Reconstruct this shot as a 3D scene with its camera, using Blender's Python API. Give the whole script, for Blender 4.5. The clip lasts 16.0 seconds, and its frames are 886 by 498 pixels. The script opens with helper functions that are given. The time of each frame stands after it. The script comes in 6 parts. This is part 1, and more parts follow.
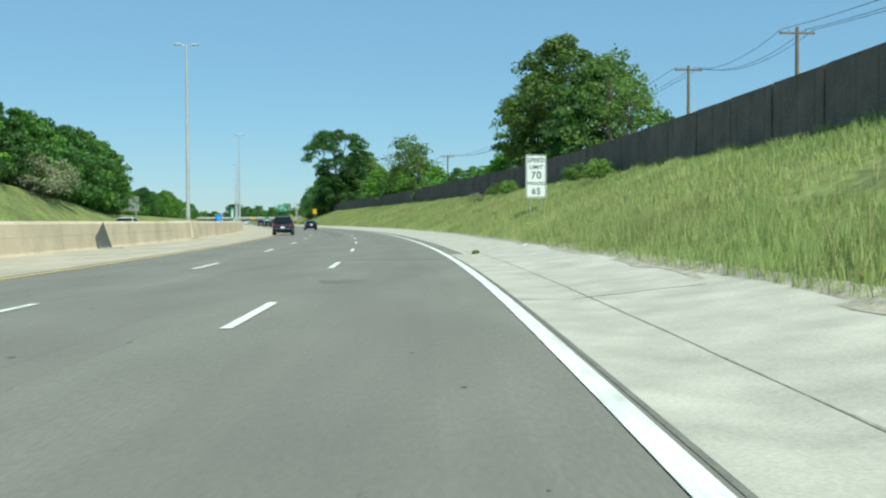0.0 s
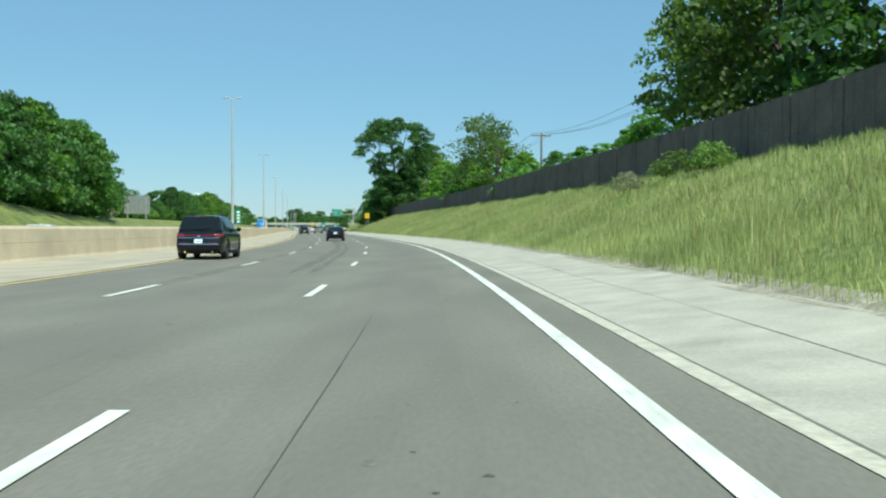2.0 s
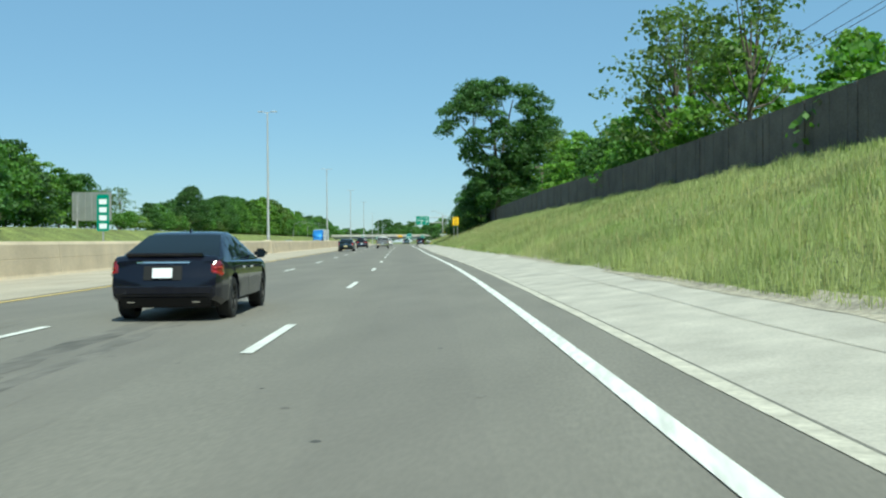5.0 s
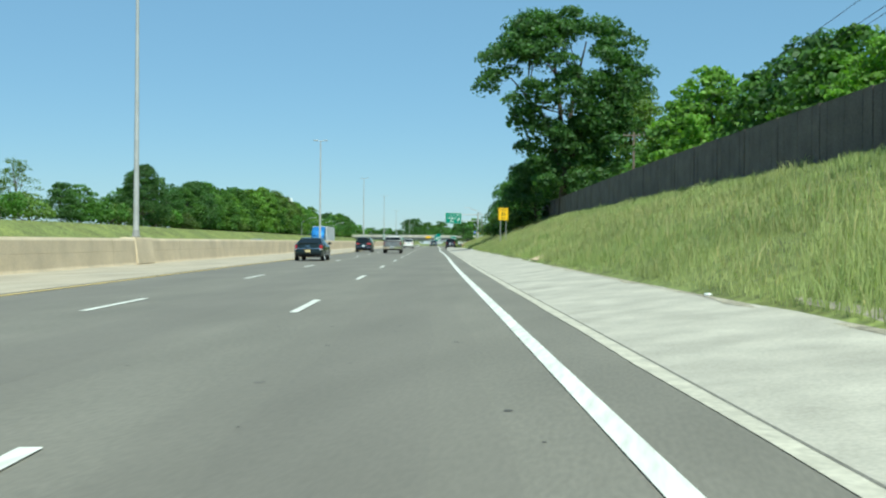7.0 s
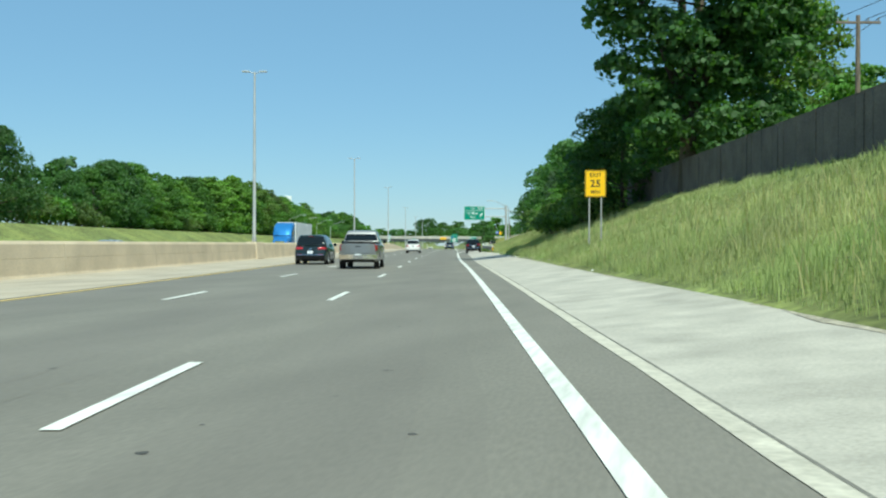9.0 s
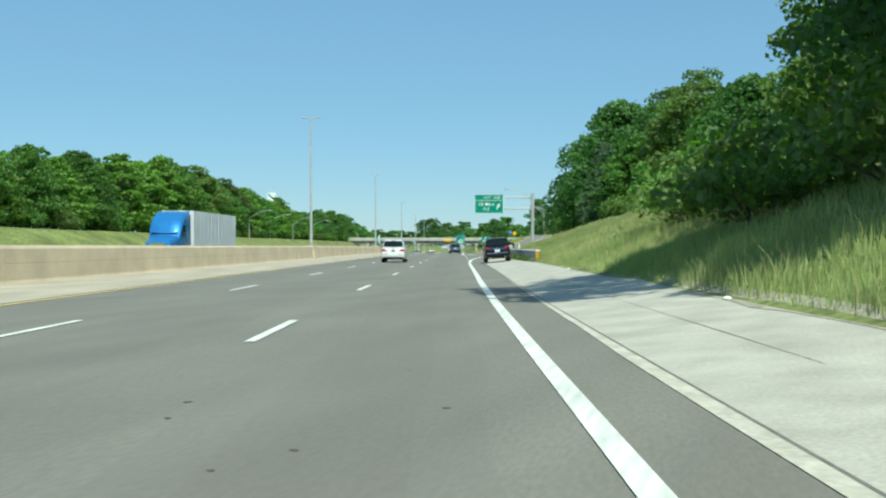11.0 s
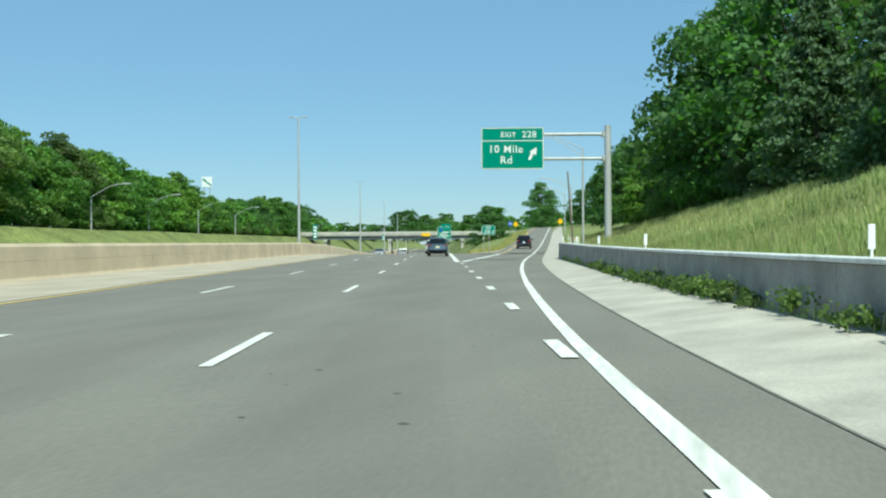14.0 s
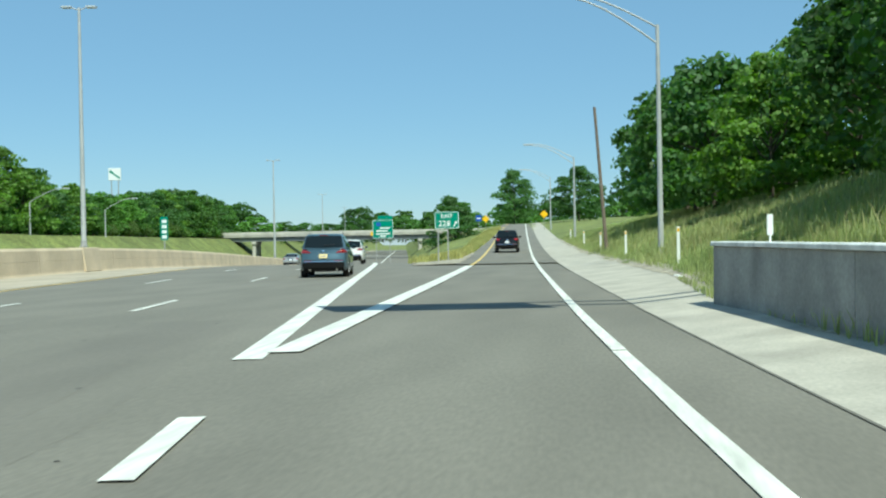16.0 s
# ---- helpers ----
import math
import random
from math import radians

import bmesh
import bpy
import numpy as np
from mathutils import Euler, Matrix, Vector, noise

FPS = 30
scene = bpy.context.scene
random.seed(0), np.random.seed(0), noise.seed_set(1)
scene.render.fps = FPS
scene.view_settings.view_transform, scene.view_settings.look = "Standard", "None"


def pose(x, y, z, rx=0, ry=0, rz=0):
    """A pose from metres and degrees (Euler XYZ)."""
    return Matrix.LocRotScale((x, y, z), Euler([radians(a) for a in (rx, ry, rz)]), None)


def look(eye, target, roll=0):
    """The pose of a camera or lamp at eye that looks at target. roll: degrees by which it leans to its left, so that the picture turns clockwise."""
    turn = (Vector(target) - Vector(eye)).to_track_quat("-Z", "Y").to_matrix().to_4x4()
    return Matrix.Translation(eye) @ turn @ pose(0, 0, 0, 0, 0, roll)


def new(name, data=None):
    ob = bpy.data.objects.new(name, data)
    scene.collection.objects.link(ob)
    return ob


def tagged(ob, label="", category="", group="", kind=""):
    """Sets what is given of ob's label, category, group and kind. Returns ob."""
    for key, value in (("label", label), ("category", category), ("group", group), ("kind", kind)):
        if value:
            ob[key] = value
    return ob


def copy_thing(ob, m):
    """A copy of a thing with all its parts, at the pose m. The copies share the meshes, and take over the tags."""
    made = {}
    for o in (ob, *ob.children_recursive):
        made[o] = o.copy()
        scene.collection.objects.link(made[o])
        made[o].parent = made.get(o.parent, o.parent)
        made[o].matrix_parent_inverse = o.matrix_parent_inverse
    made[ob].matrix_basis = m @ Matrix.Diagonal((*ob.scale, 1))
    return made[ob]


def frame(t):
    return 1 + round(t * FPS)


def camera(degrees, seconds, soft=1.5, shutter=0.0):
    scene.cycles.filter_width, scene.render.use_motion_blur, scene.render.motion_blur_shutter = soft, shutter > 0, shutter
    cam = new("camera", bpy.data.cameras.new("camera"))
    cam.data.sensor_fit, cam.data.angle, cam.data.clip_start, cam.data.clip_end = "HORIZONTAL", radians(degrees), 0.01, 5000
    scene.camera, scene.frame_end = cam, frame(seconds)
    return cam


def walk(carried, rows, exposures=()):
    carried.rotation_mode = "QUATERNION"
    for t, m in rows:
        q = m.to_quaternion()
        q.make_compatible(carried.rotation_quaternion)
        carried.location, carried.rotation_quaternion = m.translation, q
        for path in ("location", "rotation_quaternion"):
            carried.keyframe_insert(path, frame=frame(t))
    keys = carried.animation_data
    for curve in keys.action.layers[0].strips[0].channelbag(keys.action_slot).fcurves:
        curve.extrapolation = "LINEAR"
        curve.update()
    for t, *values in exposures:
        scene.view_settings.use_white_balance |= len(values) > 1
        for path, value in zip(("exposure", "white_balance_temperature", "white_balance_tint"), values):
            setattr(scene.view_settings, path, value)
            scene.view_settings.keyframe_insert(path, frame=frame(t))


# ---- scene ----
cam = camera(48.07, 16.0, soft=2.2)
# time, eye, aim, lean
ROWS = [
    (0, (-1.407, 17.149, 1.264), (-1.705, 67.129, -0.134), -0.2),
    (0.5, (-1.813, 30.59, 1.264), (-2.992, 80.559, -0.048), -0.07),
    (1, (-2.431, 44.248, 1.264), (-4.684, 94.178, -0.123), -0.06),
    (1.5, (-3.239, 57.802, 1.264), (-6.326, 107.693, 0.099), -0.3),
    (2, (-4.365, 71.368, 1.264), (-8.137, 121.215, 0.233), 0.17),
    (2.5, (-5.751, 85.158, 1.264), (-10.316, 134.943, 0.522), 0.11),
    (3, (-7.176, 98.684, 1.264), (-12.663, 148.377, 0.574), 0.1),
    (3.5, (-8.909, 112.778, 1.264), (-15.015, 162.4, 0.654), -0.6),
    (4, (-10.757, 126.207, 1.264), (-17.787, 175.707, 0.749), -0.42),
    (4.5, (-12.938, 140.055, 1.264), (-20.934, 189.409, 0.789), -0.54),
    (5.3, (-16.797, 161.814, 1.264), (-25.771, 211.000, 0.829), -0.21),
    (6.2, (-21.419, 185.853, 1.264), (-30.975, 234.931, 0.873), 0.16),
    (7, (-25.882, 207.398, 1.264), (-36.084, 256.345, 0.912), 0.5),
    (7.5, (-28.769, 221.051, 1.264), (-39.131, 269.965, 0.973), 0.27),
    (8, (-31.759, 234.841, 1.264), (-42.396, 283.696, 0.941), 0.47),
    (8.5, (-34.761, 248.619, 1.264), (-45.499, 297.451, 0.955), 0.33),
    (9, (-37.810, 262.659, 1.264), (-48.814, 311.432, 1.001), 0.19),
    (9.8, (-42.566, 284.474, 1.264), (-53.590, 333.243, 1.049), 0.09),
    (10.7, (-47.772, 308.070, 1.264), (-58.978, 356.799, 1.103), -0.03),
    (11.5, (-52.495, 328.978, 1.264), (-63.800, 377.683, 1.151), -0.13),
    (12, (-55.537, 342.183, 1.264), (-66.979, 390.855, 0.889), -0.12),
    (12.5, (-58.490, 354.952, 1.264), (-69.845, 403.644, 0.899), -0.1),
    (13, (-61.367, 367.796, 1.264), (-72.484, 416.542, 0.839), -0.32),
    (13.5, (-64.087, 380.648, 1.264), (-74.887, 429.466, 0.859), -0.47),
    (14, (-66.598, 393.135, 1.264), (-76.850, 442.071, 0.921), -0.39),
    (14.5, (-68.879, 405.717, 1.264), (-78.613, 454.760, 1.016), -0.67),
    (15, (-70.886, 418.348, 1.264), (-80.137, 467.483, 0.913), -0.5),
    (15.5, (-72.738, 431.003, 1.264), (-81.567, 480.216, 0.970), -0.64),
    (16, (-74.451, 443.846, 1.264), (-82.959, 493.115, 0.911), -1.08),
]
walk(cam, [(t, look(eye, aim, lean)) for t, eye, aim, lean in ROWS], [(0, 0.3, 6200, -9), (16, 0.3, 6200, -9)])

# heading of the motorway along its right-hand edge line, in degrees, every 30 m
HEAD_START, HEAD_STEP = -60, 30
HEADINGS = [-3.39, -1.7, -0.01, 1.69, 4.24, 6.11, 7.7, 10.5, 11.37, 12.49, 12.59, 12.18, 12.35, 12.78, 12.0, 12.19, 12.08, 12.21, 11.96, 11.96, 11.96, 11.96, 11.96, 11.96, 11.96, 11.96]

# ---- world, sun, exposure ----
SUN_ELEVATION, SUN_FROM = 56.0, 151.0  # degrees above the horizon; degrees clockwise from the heading +y
scene.view_settings.exposure = 0.0
world = bpy.data.worlds.new("sky")
scene.world = world
world.use_nodes = True
wn, wl = world.node_tree.nodes, world.node_tree.links
sky = wn.new("ShaderNodeTexSky")
sky.sky_type, sky.sun_disc = "NISHITA", False
sky.sun_elevation, sky.sun_rotation = radians(SUN_ELEVATION), radians(SUN_FROM)
sky.air_density, sky.dust_density, sky.ozone_density = 1.0, 0.1, 5.0
wn["Background"].inputs[1].default_value = 0.088
haze = wn.new("ShaderNodeMix")  # thin summer haze over the clear sky
haze.data_type, haze.blend_type = "RGBA", "MIX"
haze.inputs[0].default_value = 0.50
haze.inputs[7].default_value = (2.75, 4.85, 7.5, 1)
wl.new(sky.outputs[0], haze.inputs[6])
wl.new(haze.outputs[2], wn["Background"].inputs[0])
sun_data = bpy.data.lights.new("sun", "SUN")
sun_data.energy, sun_data.angle, sun_data.color = 4.6, radians(0.55), (1.0, 0.955, 0.87)
sun = new("sun", sun_data)
_e, _a = radians(SUN_ELEVATION), radians(SUN_FROM)
sun.matrix_world = look((math.sin(_a) * math.cos(_e) * 100, math.cos(_a) * math.cos(_e) * 100, math.sin(_e) * 100), (0, 0, 0))

# ---- materials ----


def material(name, color, rough=0.8, metal=0.0, grain=0.0, grain_scale=40.0, stain=0.0, stain_scale=1.2, bump=0.0,
             bump_scale=60.0, coat=0.0, spec=0.5, color2=None, per_object=0.0, per_island=0.0, transmission=0.0, translucent=0.0, stretch=None):
    """A principled material whose colour varies at two scales, in metres of the world."""
    m = bpy.data.materials.new(name)
    m.use_nodes = True
    nt = m.node_tree
    n, l = nt.nodes, nt.links
    b = n["Principled BSDF"]
    b.inputs["Roughness"].default_value, b.inputs["Metallic"].default_value = rough, metal
    b.inputs["Coat Weight"].default_value, b.inputs["Coat Roughness"].default_value = coat, 0.03
    b.inputs["Specular IOR Level"].default_value = spec
    b.inputs["Transmission Weight"].default_value = transmission
    geo = n.new("ShaderNodeNewGeometry")
    place = geo.outputs["Position"]
    if stretch:
        mp = n.new("ShaderNodeMapping")
        mp.inputs["Scale"].default_value = stretch
        mp.inputs["Rotation"].default_value = (0, 0, radians(-9.8))
        l.new(place, mp.inputs["Vector"])
        place = mp.outputs[0]
    rgb = n.new("ShaderNodeRGB")
    rgb.outputs[0].default_value = (*color, 1)
    out = rgb.outputs[0]

    def mix(kind, fac, a, c):
        x = n.new("ShaderNodeMix")
        x.data_type, x.blend_type = "RGBA", kind
        if isinstance(fac, float):
            x.inputs[0].default_value = fac
        else:
            l.new(fac, x.inputs[0])
        l.new(a, x.inputs[6])
        if isinstance(c, tuple):
            x.inputs[7].default_value = (*c, 1)
        else:
            l.new(c, x.inputs[7])
        return x.outputs[2]

    def noise_at(scale, detail, lo, hi, low=0.3, high=0.7):
        t = n.new("ShaderNodeTexNoise")
        t.inputs["Scale"].default_value, t.inputs["Detail"].default_value = scale, detail
        l.new(place, t.inputs["Vector"])
        r = n.new("ShaderNodeMapRange")
        for k, v in enumerate((low, high, lo, hi)):
            r.inputs[k + 1].default_value = v
        l.new(t.outputs[0], r.inputs[0])
        return r.outputs[0], t.outputs[0]

    if color2:
        f, _ = noise_at(stain_scale, 5.0, 0.0, 1.0)
        out = mix("MIX", f, out, color2)
    if stain:
        f, _ = noise_at(stain_scale * 1.7, 6.0, 1.0 - stain, 1.0 + stain * 0.6)
        out = mix("MULTIPLY", 1.0, out, _grey(n, l, f))
    if grain:
        f, _ = noise_at(grain_scale, 3.0, 1.0 - grain, 1.0 + grain)
        out = mix("MULTIPLY", 1.0, out, _grey(n, l, f))
    for amount, source in ((per_object, "object"), (per_island, "island")):
        if amount:
            if source == "object":
                value = n.new("ShaderNodeObjectInfo").outputs["Random"]
            else:
                value = geo.outputs["Random Per Island"]
            r = n.new("ShaderNodeMapRange")
            r.inputs[3].default_value, r.inputs[4].default_value = 1 - amount, 1 + amount
            l.new(value, r.inputs[0])
            out = mix("MULTIPLY", 1.0, out, _grey(n, l, r.outputs[0]))
    l.new(out, b.inputs["Base Color"])
    if bump:
        t = n.new("ShaderNodeTexNoise")
        t.inputs["Scale"].default_value, t.inputs["Detail"].default_value = bump_scale, 4.0
        l.new(place, t.inputs["Vector"])
        bp = n.new("ShaderNodeBump")
        bp.inputs["Strength"].default_value, bp.inputs["Distance"].default_value = bump, 0.02
        l.new(t.outputs[0], bp.inputs["Height"])
        l.new(bp.outputs[0], b.inputs["Normal"])
    if translucent:
        tr = n.new("ShaderNodeBsdfTranslucent")
        l.new(mix("MULTIPLY", 1.0, out, (1.3, 1.5, 0.5)), tr.inputs[0])
        sh = n.new("ShaderNodeMixShader")
        sh.inputs[0].default_value = translucent
        l.new(b.outputs[0], sh.inputs[1])
        l.new(tr.outputs[0], sh.inputs[2])
        l.new(sh.outputs[0], n["Material Output"].inputs[0])
    return m


def _grey(n, l, value):
    c = n.new("ShaderNodeCombineColor")
    for k in range(3):
        l.new(value, c.inputs[k])
    return c.outputs[0]


M_ASPHALT = material("asphalt", (0.185, 0.171, 0.141), 0.85, grain=0.10, grain_scale=26, stain=0.15, stain_scale=0.45, bump=0.03, bump_scale=60, stretch=(1.0, 0.25, 1.0))
M_ASPHALT_FAR = material("asphalt_opposite", (0.16, 0.157, 0.15), 0.85, grain=0.15, grain_scale=20, stain=0.15, stain_scale=0.4)
M_PATCH = material("patched_asphalt", (0.148, 0.137, 0.117), 0.85, grain=0.14, grain_scale=22, stain=0.2, stain_scale=1.2, bump=0.12)
# Lighter than the shoulder's own tone past s 55: windscreen glare is put in.
M_CONCRETE = material("shoulder_concrete", (0.47, 0.435, 0.365), 0.88, grain=0.12, grain_scale=25, stain=0.2, stain_scale=0.6, bump=0.2, bump_scale=40, color2=(0.40, 0.37, 0.31))
M_CONCRETE_WARM = material("median_concrete", (0.44, 0.37, 0.275), 0.88, grain=0.12, grain_scale=25, stain=0.2, stain_scale=0.5, bump=0.15, bump_scale=40, color2=(0.385, 0.335, 0.255), stretch=(1.0, 0.3, 1.0))
M_GUTTER = material("gutter_concrete", (0.50, 0.465, 0.38), 0.88, grain=0.14, grain_scale=12, stain=0.22, stain_scale=1.5, bump=0.2)
M_JOINT = material("joint_sealant", (0.17, 0.16, 0.135), 0.9, grain=0.2, stain=0.2)
M_CRACK = material("dusty_crack", (0.28, 0.26, 0.215), 0.95, grain=0.3, grain_scale=9, stain=0.3, stain_scale=2.0)
M_BARRIER = material("barrier_concrete", (0.66, 0.54, 0.385), 0.9, grain=0.08, grain_scale=14, stain=0.16, stain_scale=0.35, bump=0.2, bump_scale=25, color2=(0.60, 0.49, 0.345))
M_PAINT = material("white_road_paint", (0.71, 0.70, 0.63), 0.6, grain=0.16, grain_scale=14, stain=0.20, stain_scale=2.5, stretch=(1.0, 0.12, 1.0))
M_YELLOW = material("yellow_road_paint", (0.68, 0.49, 0.16), 0.6, grain=0.12, grain_scale=30, stain=0.2, stain_scale=2.0)
M_SOIL = material("meadow_ground", (0.195, 0.215, 0.055), 0.95, grain=0.45, grain_scale=3, stain=0.42, stain_scale=0.18, bump=0.5, bump_scale=8, color2=(0.165, 0.20, 0.055))
M_GRASS = material("tall_grass", (0.29, 0.36, 0.14), 0.8, stain=0.28, stain_scale=0.12, per_island=0.22, translucent=0.35, color2=(0.42, 0.43, 0.21))
M_DRY = material("dry_grass", (0.50, 0.43, 0.17), 0.85, stain=0.25, stain_scale=0.3, per_island=0.25, translucent=0.3, color2=(0.34, 0.36, 0.13))
M_SEED = material("grass_seed_heads", (0.42, 0.38, 0.20), 0.85, per_island=0.3, translucent=0.4)
M_WALLWOOD = material("noise_wall_boards", (0.135, 0.115, 0.098), 0.9, grain=0.2, grain_scale=10, stain=0.25, stain_scale=0.5, bump=0.2, per_object=0.08)
M_BARK = material("bark", (0.10, 0.082, 0.062), 0.95, grain=0.3, grain_scale=14, stain=0.2, bump=0.6, bump_scale=18)
M_STEEL = material("galvanised_steel", (0.46, 0.47, 0.47), 0.55, 0.15, grain=0.06, grain_scale=8, stain=0.12, stain_scale=0.8, spec=0.3)
M_STEEL_DULL = material("weathered_steel", (0.34, 0.34, 0.335), 0.65, 0.15, grain=0.1, grain_scale=10, stain=0.2, stain_scale=0.7)
M_POSTWOOD = material("weathered_pole_wood", (0.19, 0.15, 0.115), 0.95, grain=0.25, grain_scale=20, stain=0.2, bump=0.3)
# White paint, set brighter to carry sunlight on the wall's top.
M_COPING = material("coping_paint", (0.74, 0.74, 0.71), 0.7, grain=0.1, grain_scale=9, stain=0.25, stain_scale=1.6)
# Weathered concrete, darkened to hold the shade on its road-facing side.
M_LOWWALL = material("low_wall_concrete", (0.31, 0.305, 0.285), 0.9, grain=0.12, grain_scale=18, stain=0.3, stain_scale=0.8, bump=0.25, bump_scale=25)
M_SIGN_GREEN = material("green_sign_sheeting", (0.004, 0.225, 0.145), 0.35, stain=0.05)
M_SIGN_WHITE = material("white_sign_sheeting", (0.78, 0.79, 0.78), 0.35, stain=0.05)
M_SIGN_YELLOW = material("yellow_sign_sheeting", (0.86, 0.50, 0.01), 0.35, stain=0.05)
M_SIGN_BLUE = material("blue_sign_sheeting", (0.02, 0.09, 0.42), 0.35)
M_SIGN_BACK = material("bare_aluminium_sign_back", (0.30, 0.315, 0.30), 0.5, 0.5, stain=0.1, stain_scale=0.6)
M_BLACK = material("matt_black", (0.015, 0.015, 0.016), 0.6, stain=0.05)
M_LEGEND = material("black_legend", (0.02, 0.02, 0.02), 0.45)
M_LAMP = material("lamp_head_grey", (0.55, 0.57, 0.58), 0.4, 0.3)
M_BRIDGE = material("bridge_concrete", (0.50, 0.48, 0.42), 0.9, grain=0.08, stain=0.2, stain_scale=0.3)
M_GIRDER = material("bridge_girder_paint", (0.20, 0.215, 0.215), 0.6, stain=0.15, stain_scale=0.4)
M_WIRE = material("cable", (0.03, 0.03, 0.03), 0.7)
LEAVES = {
    "fresh": material("leaf_fresh", (0.105, 0.225, 0.036), 0.6, per_island=0.3, stain=0.3, stain_scale=0.25, translucent=0.38, per_object=0.28),
    "deep": material("leaf_deep", (0.080, 0.17, 0.045), 0.6, per_island=0.25, stain=0.3, stain_scale=0.25, translucent=0.45, per_object=0.28),
    "olive": material("leaf_olive", (0.14, 0.215, 0.055), 0.6, per_island=0.25, stain=0.3, stain_scale=0.25, translucent=0.45, per_object=0.28),
    "bright": material("leaf_bright", (0.15, 0.275, 0.040), 0.6, per_island=0.25, stain=0.3, stain_scale=0.25, translucent=0.4, per_object=0.28),
    "spruce": material("leaf_spruce", (0.105, 0.175, 0.085), 0.8, per_island=0.15, stain=0.2, stain_scale=0.3, translucent=0.35),
    "bloom": material("leaf_bloom", (0.30, 0.30, 0.22), 0.7, per_island=0.3, stain=0.3, translucent=0.4),
}

# ---- the plan: s metres along the right-hand edge line, off metres to its right ----
_s = np.arange(-400.0, 2200.0, 2.0)
_th = np.radians(np.interp(_s, HEAD_START + HEAD_STEP * np.arange(len(HEADINGS)), HEADINGS))
_x, _y = np.cumsum(-2 * np.sin(_th)) + 2 * np.sin(_th), np.cumsum(2 * np.cos(_th)) - 2 * np.cos(_th)
_zero = int(np.argmin(abs(_s)))
_x, _y = _x - _x[_zero], _y - _y[_zero]


def smooth(x, a, b):
    u = min(max((x - a) / (b - a), 0.0), 1.0)
    return u * u * (3 - 2 * u)


def head(s):
    return math.degrees(float(np.interp(s, _s, _th)))


def spot(s, off=0.0, z=0.0):
    t = float(np.interp(s, _s, _th))
    return Vector((float(np.interp(s, _s, _x)) + off * math.cos(t), float(np.interp(s, _s, _y)) + off * math.sin(t), z))


def stand(s, off, z=0.0, turn=0.0):
    """A pose at that place: x to the right of the traffic, y along it."""
    v = spot(s, off, z)
    return pose(v.x, v.y, v.z, 0, 0, head(s) + turn)


def dip(s):
    return -2.6 * smooth(s, 500, 640)


def ramp_z(s):
    return 6.2 * smooth(s, 490, 760)


def dip_or_ramp(s):
    return dip(s) if s <= 490 else ramp_z(s) + 0.004


def ramp_right(s):
    return float(np.interp(s, [392, 405, 410, 414, 421.5, 430, 435, 444.6, 451.7, 457, 467, 477, 491.4, 515, 607, 800], [0.0, 0.25, 0.37, 0.52, 0.9, 1.42, 1.76, 2.5, 3.14, 3.62, 4.62, 5.72, 7.32, 10.0, 20.9, 44.0]))


def main_right(s):
    return -3.0 * smooth(s, 500, 600)


def ramp_left(s):
    return float(np.interp(s, [462.5, 471.3, 481, 508.5, 607, 800], [0.25, 1.33, 2.55, 5.84, 16.4, 39.5]))


def gutter(s):
    return float(np.interp(s, [55, 113, 215, 330], [1.04, 1.00, 1.15, 1.20])) + ramp_right(s)


def edge(s):
    return max(float(np.interp(s, [-400, 60, 330, 381, 404, 414, 427, 441, 467, 476], [3.9, 3.7, 4.1, 4.0, 3.78, 3.88, 4.32, 5.25, 7.15, 8.3])), gutter(s) + 1.5 + 0.8 * smooth(s, 467, 480) + 0.8 * (1 - smooth(s, 360, 381)))


def left_top(s):
    """Height of the bank beyond the opposite carriageway."""
    return float(np.interp(s, [100, 136, 168, 209, 240, 300], [6.0, 5.8, 4.7, 3.3, 2.7, 3.0]))


def profile(s):
    """(off, z) across the whole corridor."""
    d, rz, g, e = dip(s), ramp_z(s), gutter(s), edge(s)
    t = left_top(s)
    p = [(-1500, t + 1.0), (-120, t + 0.7), (-60, t + 0.5), (-46, t + 0.25), (-42, t), (-36, 0.5 + d), (-33.6, d), (-16.0, d), (min(1.1, g), d)]
    if s <= 462:
        p += [(g, d)] if g > 1.2 else []
        p += [(e, 0.11 * (e - g))]
        z = 0.11 * (e - g)
    else:
        gap = ramp_left(s) - 0.9
        if gap > 2.6:
            p += [(2.5, d)]
            if gap > 5:
                p += [(min(gap - 1.5, 9.0), d * 0.4 + rz * 0.6)]
            p += [(gap, rz)]
        p += [(g, rz), (e, rz + 0.11 * (e - g))]
        z = rz + 0.11 * (e - g)
    run = float(np.interp(s, [330, 420, 520, 700], [10.4, 10.4, 10.0, 8.0]))
    top = max(float(np.interp(s, [330, 420, 520], [4.6, 3.9, 3.6])), z + 0.6)
    p += [(e + run, top), (e + run + 8, top + 0.5), (1500, top + 1.5)]
    return p


def ground_z(s, off):
    p = profile(s)
    return float(np.interp(off, [a for a, _ in p], [b for _, b in p]))


# ---- mesh helpers ----


def mesh_object(name, verts, faces, mat, parent=None, label="", smooth_shade=False):
    me = bpy.data.meshes.new(name)
    me.from_pydata([tuple(v) for v in verts], [], faces)
    me.materials.append(mat)
    if smooth_shade:
        me.polygons.foreach_set("use_smooth", [True] * len(me.polygons))
    me.update()
    ob = new(name, me)
    if parent:
        ob.parent = parent
    if label:
        ob["label"] = label
    return ob


